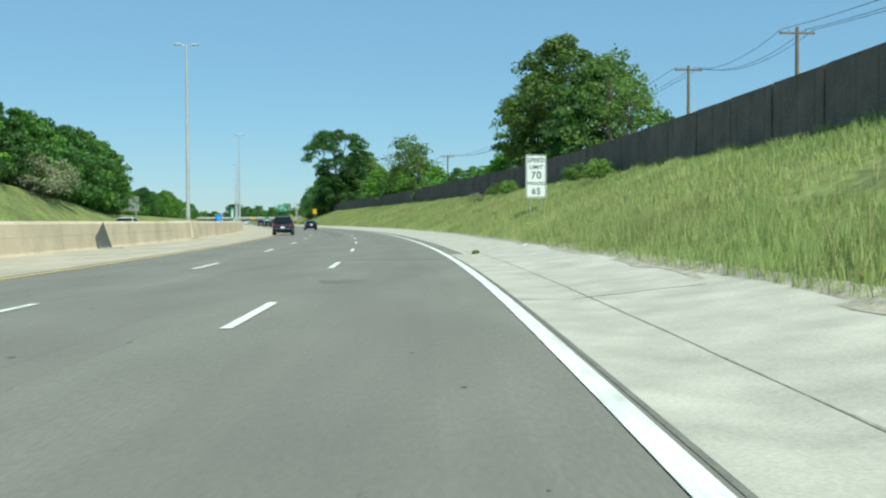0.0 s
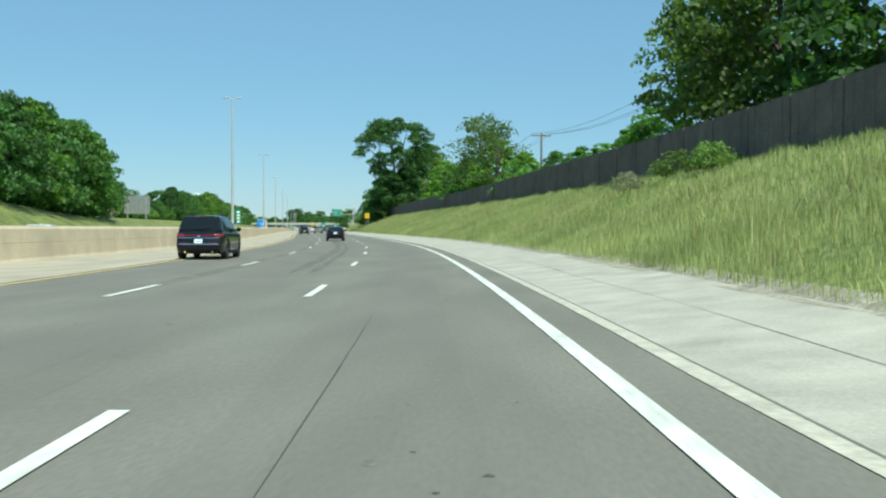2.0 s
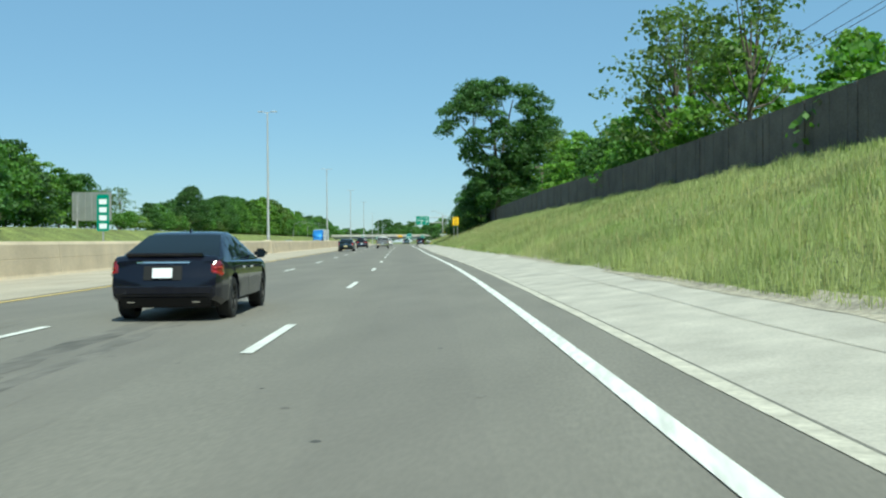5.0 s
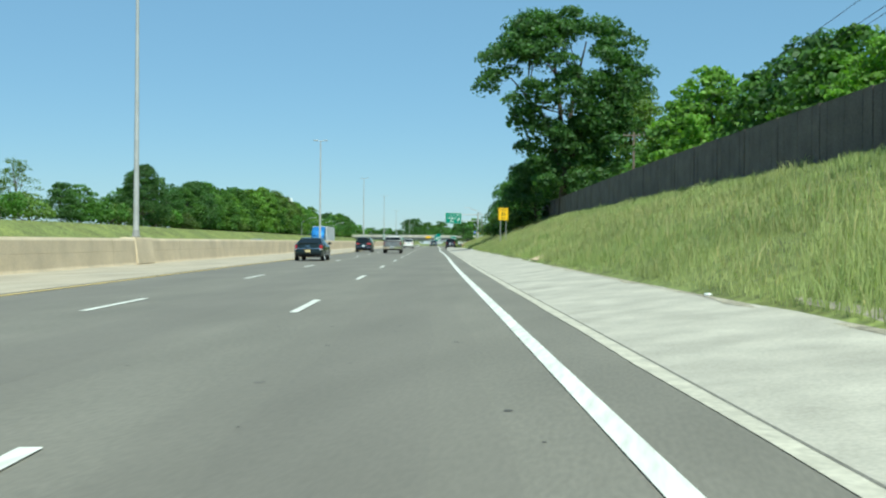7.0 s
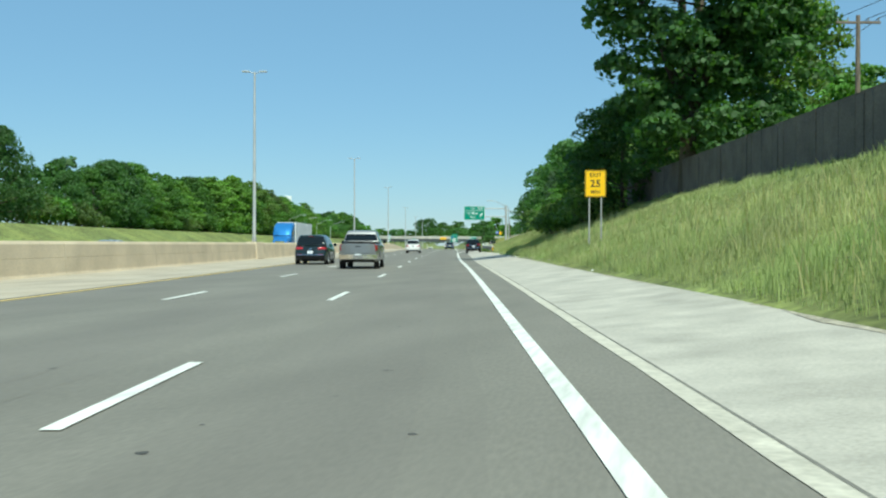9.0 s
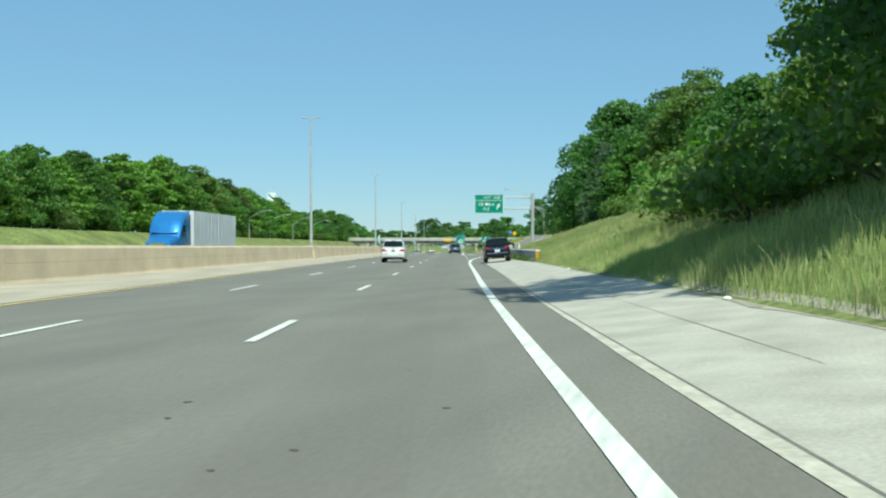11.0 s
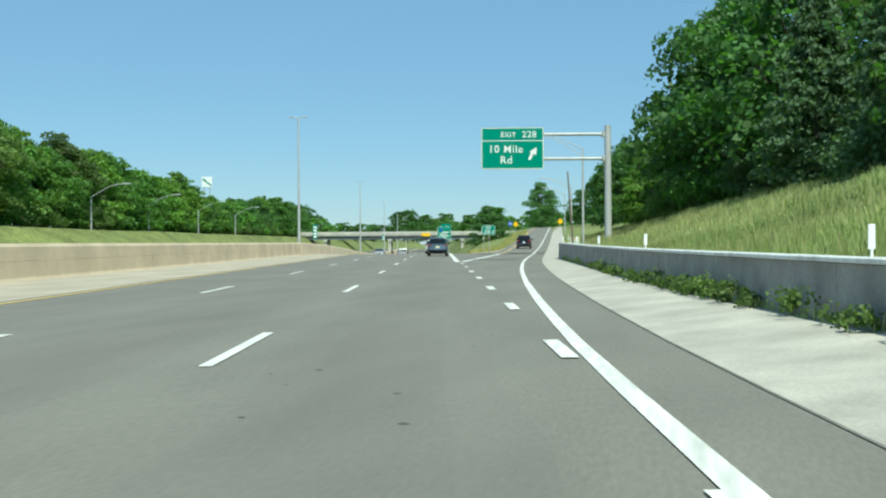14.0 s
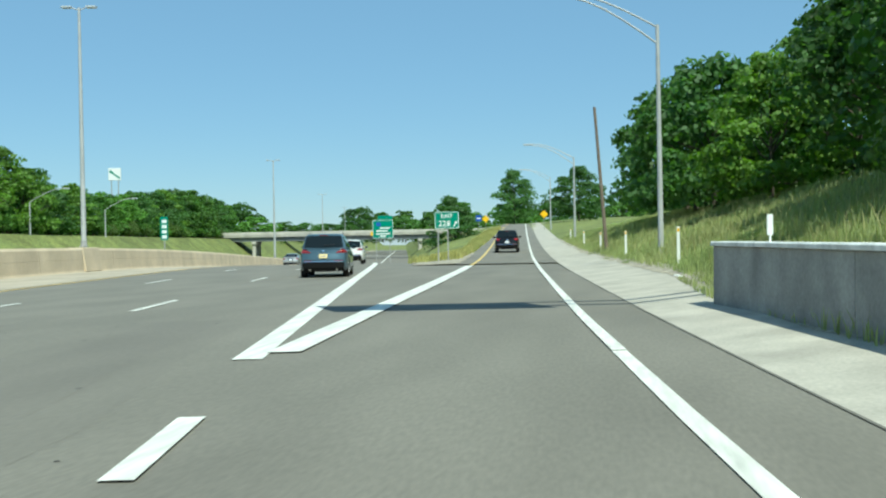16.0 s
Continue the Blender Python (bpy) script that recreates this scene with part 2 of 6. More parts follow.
def part(name, bm, mat, parent=None, label="", smooth_shade=False, at=None):
    """Links a bmesh as one mesh object under a thing or a part."""
    me = bpy.data.meshes.new(name)
    bm.to_mesh(me)
    bm.free()
    me.materials.append(mat)
    if smooth_shade:
        me.polygons.foreach_set("use_smooth", [True] * len(me.polygons))
        me.set_sharp_from_angle(angle=radians(40))
    ob = new(name, me)
    if parent:
        ob.parent = parent
    if at is not None:
        ob.matrix_basis = at
    if label:
        ob["label"] = label
    return ob


def thing(name, m, label, category, group="", kind=""):
    ob = new(name)
    ob.empty_display_size = 0.2
    ob.matrix_basis = m
    return tagged(ob, label, category, group, kind)


def box(bm, lo, hi, bevel=0.0, seg=1):
    c = [(a + b) / 2 for a, b in zip(lo, hi)]
    r = bmesh.ops.create_cube(bm, size=1.0, matrix=Matrix.LocRotScale(c, None, [b - a for a, b in zip(lo, hi)]))
    if bevel:
        edges = list({e for v in r["verts"] for e in v.link_edges})
        bmesh.ops.bevel(bm, geom=edges, offset=bevel, segments=seg, affect="EDGES")
    return bm


def tube(bm, a, b, ra, rb=None, n=10, caps=True):
    """A tapered round bar from a to b."""
    a, b = Vector(a), Vector(b)
    d = b - a
    m = Matrix.Translation((a + b) / 2) @ d.to_track_quat("Z", "Y").to_matrix().to_4x4()
    bmesh.ops.create_cone(bm, cap_ends=caps, segments=n, radius1=ra, radius2=ra if rb is None else rb, depth=d.length, matrix=m)
    return bm


def cable(bm, points, r0, r1=None, n=6):
    """One closed bar through all the points."""
    points = [Vector(p) for p in points]
    rings = []
    for i, p in enumerate(points):
        d = (points[min(i + 1, len(points) - 1)] - points[max(i - 1, 0)]).normalized()
        side = d.cross(Vector((0, 1, 0.01)) if abs(d.y) < 0.7 else Vector((1, 0, 0.01))).normalized()
        up = side.cross(d)
        r = r0 + ((r0 if r1 is None else r1) - r0) * i / (len(points) - 1)
        rings.append([bm.verts.new(p + (side * math.cos(2 * math.pi * k / n) + up * math.sin(2 * math.pi * k / n)) * r) for k in range(n)])
    for a, b in zip(rings[:-1], rings[1:]):
        for k in range(n):
            bm.faces.new((a[k], a[(k + 1) % n], b[(k + 1) % n], b[k]))
    bm.faces.new(rings[0][::-1])
    bm.faces.new(rings[-1])
    bmesh.ops.recalc_face_normals(bm, faces=bm.faces)
    return bm


def B():
    return bmesh.new()


def strip(name, stations, columns, mat, parent=None, label="", lift=0.0):
    """A sheet over the ground: columns(s) gives the offs, each with its z."""
    verts, faces, width = [], [], None
    for s in stations:
        row = columns(s)
        width = len(row)
        verts += [spot(s, o, z + lift) for o, z in row]
    for i in range(len(stations) - 1):
        for j in range(width - 1):
            k = i * width + j
            faces.append((k, k + 1, k + 1 + width, k + width))
    return mesh_object(name, verts, faces, mat, parent, label)


# ---- ground and roads ----
near_s = list(np.arange(-80, 560, 4.0)) + list(np.arange(560, 1000, 10.0))
far_s = [-390, -250, -150] + near_s + [1050, 1150, 1300, 1500, 1800, 2150]
OFFS = [-1500, -600, -250, -150, -120, -90, -75, -60, -54, -50, -46, -44, -42, -40, -38, -36, -34.8, -33.6, -33.2, -17.0, -16.5, -12, -6] + list(np.arange(0, 24.1, 0.75)) + [26, 29, 33, 38, 45, 60, 90, 150, 300, 700, 1500]


def under_road(s, o):
    if -33.4 < o < (gutter(s) if s < 505 else 2.4):
        return 0.12
    return 0.03 if o < edge(s) + 0.2 and o > 0 else 0.0


def ground_row(s):
    row = []
    for o in OFFS:
        rough = 0.0 if -34 < o < edge(s) + 0.4 else 0.05 * noise.noise((s * 0.13, o * 0.5, 0.0)) + 0.12 * noise.noise((s * 0.03, o * 0.12, 3.0))
        row.append((o, ground_z(s, o) - under_road(s, o) + rough))
    return row


tagged(strip("ground", far_s, ground_row, M_SOIL), "mown verges and grassy banks along a sunken motorway", "ground", kind="structure")

road = strip("road", near_s, lambda s: [(o + main_right(s), dip(s)) for o in (-10.9, -7.3, -3.66, 0.0)] + [(min(gutter(s), 3.0) if s < 505 else 2.4, dip(s)), (gutter(s) if s < 505 else 2.41, dip(s))], M_ASPHALT)
tagged(road, "grey worn asphalt carriageway with three lanes and an exit lane", "road", kind="structure")
left_shoulder = strip("shoulder_left", near_s, lambda s: [(-16.3, dip(s)), (-13.6 + main_right(s) / 2, dip(s)), (-10.9 + main_right(s), dip(s))], M_CONCRETE_WARM)
tagged(left_shoulder, "pale concrete median shoulder beside the barrier", "shoulder", kind="structure")


def shoulder_left(s):
    """The old slab reaches the edge line; later the asphalt runs on to the gutter."""
    return 0.17 if s < 55 else gutter(s) - 0.03


right_shoulder = strip("shoulder_right", sorted([s for s in near_s if s < 860] + [54.99, 55.0]), lambda s: [(o, ground_z(s, o) + 0.004) for o in np.linspace(shoulder_left(s), edge(s) + 0.25 * noise.noise((s * 0.3, 0, 7)), 5)], M_CONCRETE)
tagged(right_shoulder, "sunlit concrete hard shoulder sloping to a gutter, its pale colour holding windscreen glare", "shoulder", kind="structure")
ramp_s = [s for s in near_s if 504 <= s < 800]
ramp = strip("ramp", ramp_s, lambda s: [(o, ramp_z(s) + 0.01) for o in np.linspace(ramp_left(s) - 0.9, gutter(s), 4)], M_ASPHALT)
tagged(ramp, "asphalt exit ramp climbing away from the motorway", "ramp", kind="structure")
opposite = strip("road_opposite", near_s, lambda s: [(o, dip(s)) for o in (-33.3, -28, -22, -17.2)], M_ASPHALT_FAR)
tagged(opposite, "grey asphalt carriageway of the opposite traffic", "road", kind="structure")

# gutter pan, joints
gutter_s = [55.0] + [s for s in near_s if 55 < s < 800]
tagged(strip("gutter", [s for s in gutter_s if s < 366], lambda s: [(gutter(s) - 0.07 - (0.20 + 0.05 * noise.noise((s * 0.23, 0, 9))) * (1 - smooth(s, 320, 364)), dip_or_ramp(s) + 0.008), (gutter(s) - 0.06, dip_or_ramp(s) + 0.008)], M_GUTTER),
       "worn pale concrete gutter strip along the shoulder", "gutter", kind="structure")
strip("seam", gutter_s, lambda s: [(gutter(s) - 0.065, dip_or_ramp(s) + 0.010), (gutter(s) - 0.03, dip_or_ramp(s) + 0.010)], M_JOINT, right_shoulder)
strip("seam", list(np.arange(-60, 56, 2.0)), lambda s: [(0.15 + 0.02 * noise.noise((s, 0, 0)), 0.006), (0.20 + 0.03 * noise.noise((s, 3, 0)), 0.008)], M_JOINT, right_shoulder)
strip("seam", list(np.arange(-60, 58, 1.0)), lambda s: [(1.34 + 0.02 * noise.noise((s * 0.6, 0, 0)), ground_z(s, 1.35) + 0.009), (1.36 + 0.03 * noise.noise((s * 0.8, 5, 0)), ground_z(s, 1.36) + 0.009)], M_CRACK, right_shoulder)
strip("seam", near_s, lambda s: [(main_right(s) - 10.95, dip(s) + 0.006), (main_right(s) - 10.88, dip(s) + 0.006)], M_JOINT, left_shoulder)


def line(name, s0, s1, off, width, mat, parent, step=4.0, z=None, lift=0.012):
    st = list(np.arange(s0, s1, step)) + [s1]
    f = off if callable(off) else (lambda s: off)
    g = z or (lambda s: dip(s))
    return strip(name, st, lambda s: [(f(s) - width / 2, g(s) + lift), (f(s) + width / 2, g(s) + lift)], mat, parent)


line("edge_line", -60, 430, lambda s: ramp_right(s), 0.20, M_PAINT, road)
line("edge_line", 430, 462, lambda s: ramp_right(s), 0.17, M_PAINT, road)
line("edge_line", 462, 980, lambda s: main_right(s) - 0.02, 0.34, M_PAINT, road)
line("edge_line", 462, 800, lambda s: ramp_right(s), 0.17, M_PAINT, ramp, z=lambda s: max(ramp_z(s), dip(s)) + 0.01)
line("gore_line", 462.6, 501, lambda s: ramp_left(s) + 0.05, 0.40, M_PAINT, ramp, z=lambda s: ramp_z(s) + 0.01)
line("yellow_line", 501, 780, lambda s: ramp_left(s) + 0.1, 0.16, M_YELLOW, ramp, z=lambda s: ramp_z(s) + 0.01)
line("yellow_line", -60, 980, lambda s: main_right(s) - 10.62, 0.16, M_YELLOW, road)
DASH_PHASE, CYCLE, DASH = 2.23, 15.24, 3.81
for k in range(-4, 56):
    for off in (-3.66, -7.32):
        s1 = DASH_PHASE + CYCLE * k
        line("lane_dash", s1 - DASH, s1, off + main_right(s1), 0.15, M_PAINT, road, step=2.0)
for k in range(8):
    s0 = 402.75 + 7.66 * k
    if s0 < 460:
        line("exit_dash", s0, s0 + 1.95, 0.15, 0.20, M_PAINT, road, lift=0.017)


# ---- wear on the road: tyre streaks, tar, patches, stains ----
M_STREAK = material("tyre_streaks", (0.148, 0.137, 0.117), 0.9, grain=0.3, grain_scale=9, stain=0.35, stain_scale=1.6, stretch=(1.0, 0.15, 1.0))
M_STAIN = material("oil_stains", (0.158, 0.145, 0.122), 0.8, grain=0.25, grain_scale=14, stain=0.3, stain_scale=3.0)
M_PALE = material("scraped_aggregate", (0.25, 0.235, 0.20), 0.9, grain=0.25, grain_scale=20, stain=0.25, stain_scale=3.0)
M_DIRT = material("roadside_dirt", (0.36, 0.32, 0.245), 0.95, grain=0.35, grain_scale=12, stain=0.3, stain_scale=1.2, bump=0.5, bump_scale=25)


def streak(s0, s1, off, width, mat=M_STREAK):
    """A tyre or tar line whose breadth comes and goes."""
    st = list(np.arange(s0, s1, 0.7))
    strip("streak", st, lambda s: [(off(s) - width * (0.5 + 0.35 * noise.noise((s * 0.7, off(s), 1.0))) * smooth(s, s0, s0 + 6) * smooth(-s, -s1, -s1 + 6), dip(s) + 0.0034),
                                   (off(s) + width * (0.5 + 0.35 * noise.noise((s * 0.9, off(s), 5.0))) * smooth(s, s0, s0 + 6) * smooth(-s, -s1, -s1 + 6), dip(s) + 0.0034)], mat, road)


streak(92, 172, lambda s: float(np.interp(s, [92, 135, 172], [-7.48, -7.5, -8.25])), 0.13)
streak(92, 172, lambda s: float(np.interp(s, [92, 135, 172], [-7.22, -7.25, -8.0])), 0.09)
streak(98, 180, lambda s: float(np.interp(s, [98, 135, 180], [-5.1, -5.5, -6.15])), 0.42)
streak(98, 180, lambda s: float(np.interp(s, [98, 135, 180], [-4.55, -4.95, -5.65])), 0.26)
M_SPECK = material("tar_specks", (0.075, 0.070, 0.062), 0.8, grain=0.2, grain_scale=14, stain=0.2)
M_TRACK = material("worn_lane_middle", (0.178, 0.164, 0.136), 0.85, grain=0.07, grain_scale=26, stain=0.13, stain_scale=0.45, stretch=(1.0, 0.25, 1.0))
M_TRACK_DEEP = material("oily_lane_middle", (0.172, 0.158, 0.132), 0.85, grain=0.07, grain_scale=26, stain=0.13, stain_scale=0.45, stretch=(1.0, 0.25, 1.0))
for middle in (-1.85, -5.55, -9.2):
    for wide, up, mat in ((1.15, 0.0011, M_TRACK), (0.62, 0.0022, M_TRACK_DEEP)):
        strip("lane_wear", list(np.arange(-40, 470, 2.0)), lambda s: [(middle - wide * (1 + 0.30 * noise.noise((s * 0.21, middle, 0))), dip(s) + up), (middle + wide * (1 + 0.30 * noise.noise((s * 0.23, middle, 7))), dip(s) + up)], mat, road)
streak(73, 88, lambda s: float(np.interp(s, [73, 84, 88], [-2.38, -2.32, -2.3])), 0.014, M_SPECK)
_wr = np.random.RandomState(21)


def blot(verts, faces, s, off, a, b, z=0.008, n=20, square=1.0):
    """An uneven round spot, or with square under 1 a rounded slab."""
    k = len(verts)
    turn, seed = _wr.uniform(-0.25, 0.25) * (square == 1.0), _wr.rand() * 90
    for i in range(n):
        t = 2 * math.pi * i / n
        c, d = math.cos(t), math.sin(t)
        r = 0.95 + 0.45 * noise.noise((c * 1.1 + seed, d * 1.1, 0.0)) + 0.12 * noise.noise((c * 4 + seed, d * 4, 3.0))
        u, v = a * r * abs(c) ** square * (1 if c > 0 else -1), b * r * abs(d) ** square * (1 if d > 0 else -1)
        verts.append(spot(s + v + u * turn, off + u, dip(s) + z))
    faces.append(tuple(range(k, k + n)))


bv, bf = [], []
for i in range(220):
    blot(bv, bf, _wr.uniform(15, 470), _wr.choice([-1.9, -2.6, -1.1, -5.4, -6.2, -4.4]) + _wr.normal() * 0.35, _wr.uniform(0.012, 0.06), _wr.uniform(0.02, 0.10), 0.0034)
for i in range(46):
    blot(bv, bf, 112 + i * 1.05, (-4.25 if i % 2 else -4.75) + _wr.normal() * 0.12, _wr.uniform(0.08, 0.2), _wr.uniform(0.12, 0.3), 0.0032)
for s_, o_ in ((92.4, -1.05), (443.2, 1.79), (65.4, -3.12), (123.2, -1.88)):
    blot(bv, bf, s_, o_, 0.13, 0.09, 0.004)
tagged(mesh_object("oil_stains", bv, bf, M_STAIN, road), kind="stuff")
bv, bf = [], []
for i in range(620):
    k = _wr.uniform(0.4, 1.0) ** 2
    blot(bv, bf, _wr.uniform(15, 470), _wr.choice([-1.0, -1.6, -2.2, -2.8, -4.6, -5.2, -6.2, -8.6]) + _wr.normal() * 0.3, 0.045 * k, 0.05 * k, 0.0042, 9)
for i in range(11):
    blot(bv, bf, 392.75 + _wr.uniform(-0.05, 0.05), (-0.62 + i * 0.045) if i < 6 else (-0.28 + (i - 6) * 0.05), 0.006, 0.26, 0.0042, 9)
tagged(mesh_object("tar_specks", bv, bf, M_SPECK, road), kind="stuff")
pv, pf = [], []
blot(pv, pf, 50.05, -1.70, 1.48, 0.62, 0.0032, 48, 0.50)
blot(pv, pf, 38.2, -3.0, 0.5, 0.65, 0.0032, 36, 0.8)
blot(pv, pf, 148.2, 0.55, 0.38, 0.20, 0.0032, 24, 0.5)
mesh_object("patch", pv, pf, M_PATCH, road)
pv, pf = [], []
for s_, o_, a_, b_ in ((49.45, -2.95, 0.22, 0.04), (49.65, -0.50, 0.20, 0.03), (49.2, -1.9, 0.10, 0.03), (38.9, -2.7, 0.2, 0.08), (37.4, -2.9, 0.3, 0.05), (36.9, -3.3, 0.15, 0.06)):
    blot(pv, pf, s_, o_, a_, b_, 0.0046, 9)
mesh_object("scraped_edge", pv, pf, M_PALE, road)

strip("gore_dirt", list(np.arange(505, 530, 1.5)), lambda s: [(o, ground_z(s, o) + 0.035) for o in np.linspace(2.2 + 0.5 * noise.noise((s * 0.4, 0, 0)), ramp_left(s) - 0.75 + 0.25 * noise.noise((s * 0.7, 4, 0)), 5)], M_DIRT, road)

# ---- shoulder joints, cracks and the dirt at its edge ----
for s_, o0, o1 in ((-9.0, 0.2, 3.6), (11.5, 0.2, 3.6), (33.0, 0.2, 3.5), (55.0, 0.2, 1.35), (54.2, 0.5, 1.6), (58.6, 1.0, 3.0)):
    row = np.linspace(o0, o1, 9)
    wob = [0.05 * _wr.normal() for _ in row]
    vs = [spot(s_ + w, o, ground_z(s_, o) + 0.010) for o, w in zip(row, wob)] + [spot(s_ + w + 0.05, o, ground_z(s_, o) + 0.010) for o, w in zip(row, wob)]
    mesh_object("joint", vs, [(i, i + 1, i + 10, i + 9) for i in range(8)], M_JOINT, right_shoulder)
for s0_, s1_, o_ in ((60, 128, 1.25), (150, 215, 1.6), (330, 380, 1.3)):
    strip("crack", list(np.arange(s0_, s1_, 1.5)), lambda s: [(gutter(s) + o_ + 0.18 * noise.noise((s * 0.11, 2, 2)), ground_z(s, gutter(s) + o_) + 0.012), (gutter(s) + o_ + 0.012 + 0.18 * noise.noise((s * 0.11, 2, 2)) + 0.02 * abs(noise.noise((s * 0.5, 0, 0))), ground_z(s, gutter(s) + o_) + 0.012)], M_CRACK, right_shoulder)


def dirt_edge(s):
    return edge(s) - 0.22 + 0.26 * noise.noise((s * 0.45, 1, 4)) + 0.12 * noise.noise((s * 1.9, 1, 4))


tagged(strip("verge_dirt", list(np.arange(-20, 560, 1.2)), lambda s: [(o, ground_z(s, o) + 0.012) for o in (dirt_edge(s), max(edge(s), dirt_edge(s) + 0.05), edge(s) + 0.4)], M_DIRT), "dusty strip of dirt between shoulder and grass", "dirt", kind="structure")

# ---- median barrier with lamp masts ----
POLES = [96.5, 179.5, 261.2, 345.8, 426.5, 508.3, 591, 673, 755, 837]
barrier = thing("barrier", Matrix(), "tan weathered concrete median barrier in long panels", "barrier", kind="structure")


def barrier_panel(s0, s1):
    prof = [(-16.0, 0.0), (-16.04, 0.10), (-16.085, 0.66), (-16.094, 0.668), (-16.094, 0.682), (-16.087, 0.69), (-16.13, 1.20), (-16.2, 1.32), (-16.85, 1.32), (-16.93, 1.2), (-17.05, 0.0)]
    st = [s0 + 0.012, (s0 + s1) / 2, s1 - 0.012]
    verts, faces, n = [], [], len(prof)
    for s in st:
        verts += [spot(s, o, z + dip(s)) for o, z in prof]
    for i in range(2):
        for j in range(n - 1):
            k = i * n + j
            faces.append((k, k + n, k + n + 1, k + 1))
    faces += [tuple(range(n)), tuple(range(3 * n - 1, 2 * n - 1, -1))]
    mesh_object("panel", verts, faces, M_BARRIER, barrier)


for k in range(-7, 62):
    barrier_panel(k * 12.2, k * 12.2 + 12.2)
for s in POLES:
    bm = B()
    box(bm, (-0.60, -1.5, 0.0), (0.60, 1.5, 1.36), 0.05)
    for v in bm.verts:
        if v.co.z > 1:
            v.co.x *= 0.68
    part("pedestal", bm, M_BARRIER, barrier, at=stand(s, -16.52, dip(s)))


def lamp_mast():
    t = thing("lamp_mast", Matrix(), "tall galvanised steel lamp mast with two flat heads", "street lamp", "median lamp masts")
    bm = B()
    tube(bm, (0, 0, 1.3), (0, 0, 15.0), 0.15, 0.075, 14)
    part("pole", bm, M_STEEL, t, smooth_shade=True)
    bm = B()
    box(bm, (-0.22, -0.22, 1.40), (0.22, 0.22, 1.44), 0.01)
    tube(bm, (0, 0, 1.42), (0, 0, 1.75), 0.19, 0.17, 14)
    part("base_plate", bm, M_STEEL_DULL, t)
    for side in (-1, 1):
        bm = B()
        tube(bm, (0, 0, 14.85), (side * 0.45, 0, 15.02), 0.035, 0.03, 8)
        arm = part("arm", bm, M_STEEL, t)
        bm = B()
        box(bm, (min(side * 0.4, side * 1.0), -0.17, 14.97), (max(side * 0.4, side * 1.0), 0.17, 15.09), 0.03, 2)
        part("lamp_head", bm, M_LAMP, arm)
    return t


mast = lamp_mast()
mast.matrix_basis = stand(POLES[0], -16.52, dip(POLES[0]))
for s in POLES[1:]:
    copy_thing(mast, stand(s, -16.52, dip(s)))

# ---- noise wall on the bank ----
wall = thing("wall_noise", Matrix(), "dark grey-brown noise wall of upright boards on the bank", "noise wall", kind="structure")
WALL_END = 352


def wall_off(s):
    return edge(s) + 10.6


def noise_panel(s0, s1):
    o, zb, zt = wall_off(s0), 3.6, 7.0 + 0.12 * math.sin(s0 * 0.05)
    bm = B()
    boards = 6
    for i in range(boards):
        w = (s1 - s0) / boards
        box(bm, (-0.03 - 0.012 * (i % 2), i * w + 0.006, zb), (0.03, (i + 1) * w - 0.006, zt))
    part("wall_panel", bm, M_WALLWOOD, wall, at=stand(s0, o))
    bm = B()
    box(bm, (-0.09, -0.09, zb), (0.09, 0.09, zt + 0.05))
    box(bm, (-0.05, 0.09, zt + 0.002), (0.05, s1 - s0 - 0.09, zt + 0.04))
    part("wall_post", bm, M_WALLWOOD, wall, at=stand(s0, o))


for k in range(-12, 72):
    if k * 4.9 < WALL_END:
        noise_panel(k * 4.9, k * 4.9 + 4.9)

# ---- low concrete wall at the foot of the bank ----


def rail_off(s):
    return float(np.interp(s, [381, 404, 414, 427, 441, 467], [3.92, 3.68, 3.78, 4.22, 5.15, 7.0]))


def low_top(s):
    return float(np.interp(s, [381, 427, 441, 467], [0.97, 0.99, 1.02, 1.12]))


low_wall = thing("concrete_barrier", Matrix(), "low weathered concrete barrier wall with a face darkened for shade, a pale top and weeds at its foot", "barrier", kind="structure")
for k in range(14):
    s0, s1 = 381.5 + k * 6.16, 381.5 + (k + 1) * 6.16
    verts, faces = [], []
    prof = [(-0.03, -0.35), (0.0, -0.30), (0.015, 0.93), (0.04, 0.955), (0.20, 0.955), (0.225, 0.93), (0.24, -0.35)]
    n = len(prof)
    for s in (s0 + 0.008, s0 + 2.0, s0 + 4.1, s1 - 0.008):
        verts += [spot(s, rail_off(s) + o, (low_top(s) if z > 0.5 else 0.0) + (z - 0.955 if z > 0.5 else z + 0.3)) for o, z in prof]
    for a in range(3):
        for b in range(n - 1):
            q = a * n + b
            faces.append((q, q + n, q + n + 1, q + 1))
    faces += [tuple(range(n)), tuple(range(4 * n - 1, 3 * n - 1, -1))]
    mesh_object("panel", verts, faces, M_LOWWALL, low_wall)
for k in range(14):
    s0, s1 = 381.5 + k * 6.16, 381.5 + (k + 1) * 6.16
    verts, faces = [], []
    prof = [(-0.035, -0.005), (-0.04, 0.05), (-0.02, 0.068), (0.265, 0.068), (0.285, 0.05), (0.28, -0.005)]
    n = len(prof)
    for s in (s0 + 0.006, s0 + 2.0, s0 + 4.1, s1 - 0.006):
        verts += [spot(s, rail_off(s) + o, low_top(s) + z + 0.004 * noise.noise((s, o * 9, 0))) for o, z in prof]
    for a in range(3):
        for b in range(n):
            q, r = a * n + b, a * n + (b + 1) % n
            faces.append((q, q + n, r + n, r))
    faces += [tuple(range(n)), tuple(range(4 * n - 1, 3 * n - 1, -1))]
    mesh_object("coping", verts, faces, M_COPING, low_wall, "weathered coping in white paint with sunlight put into its colour")
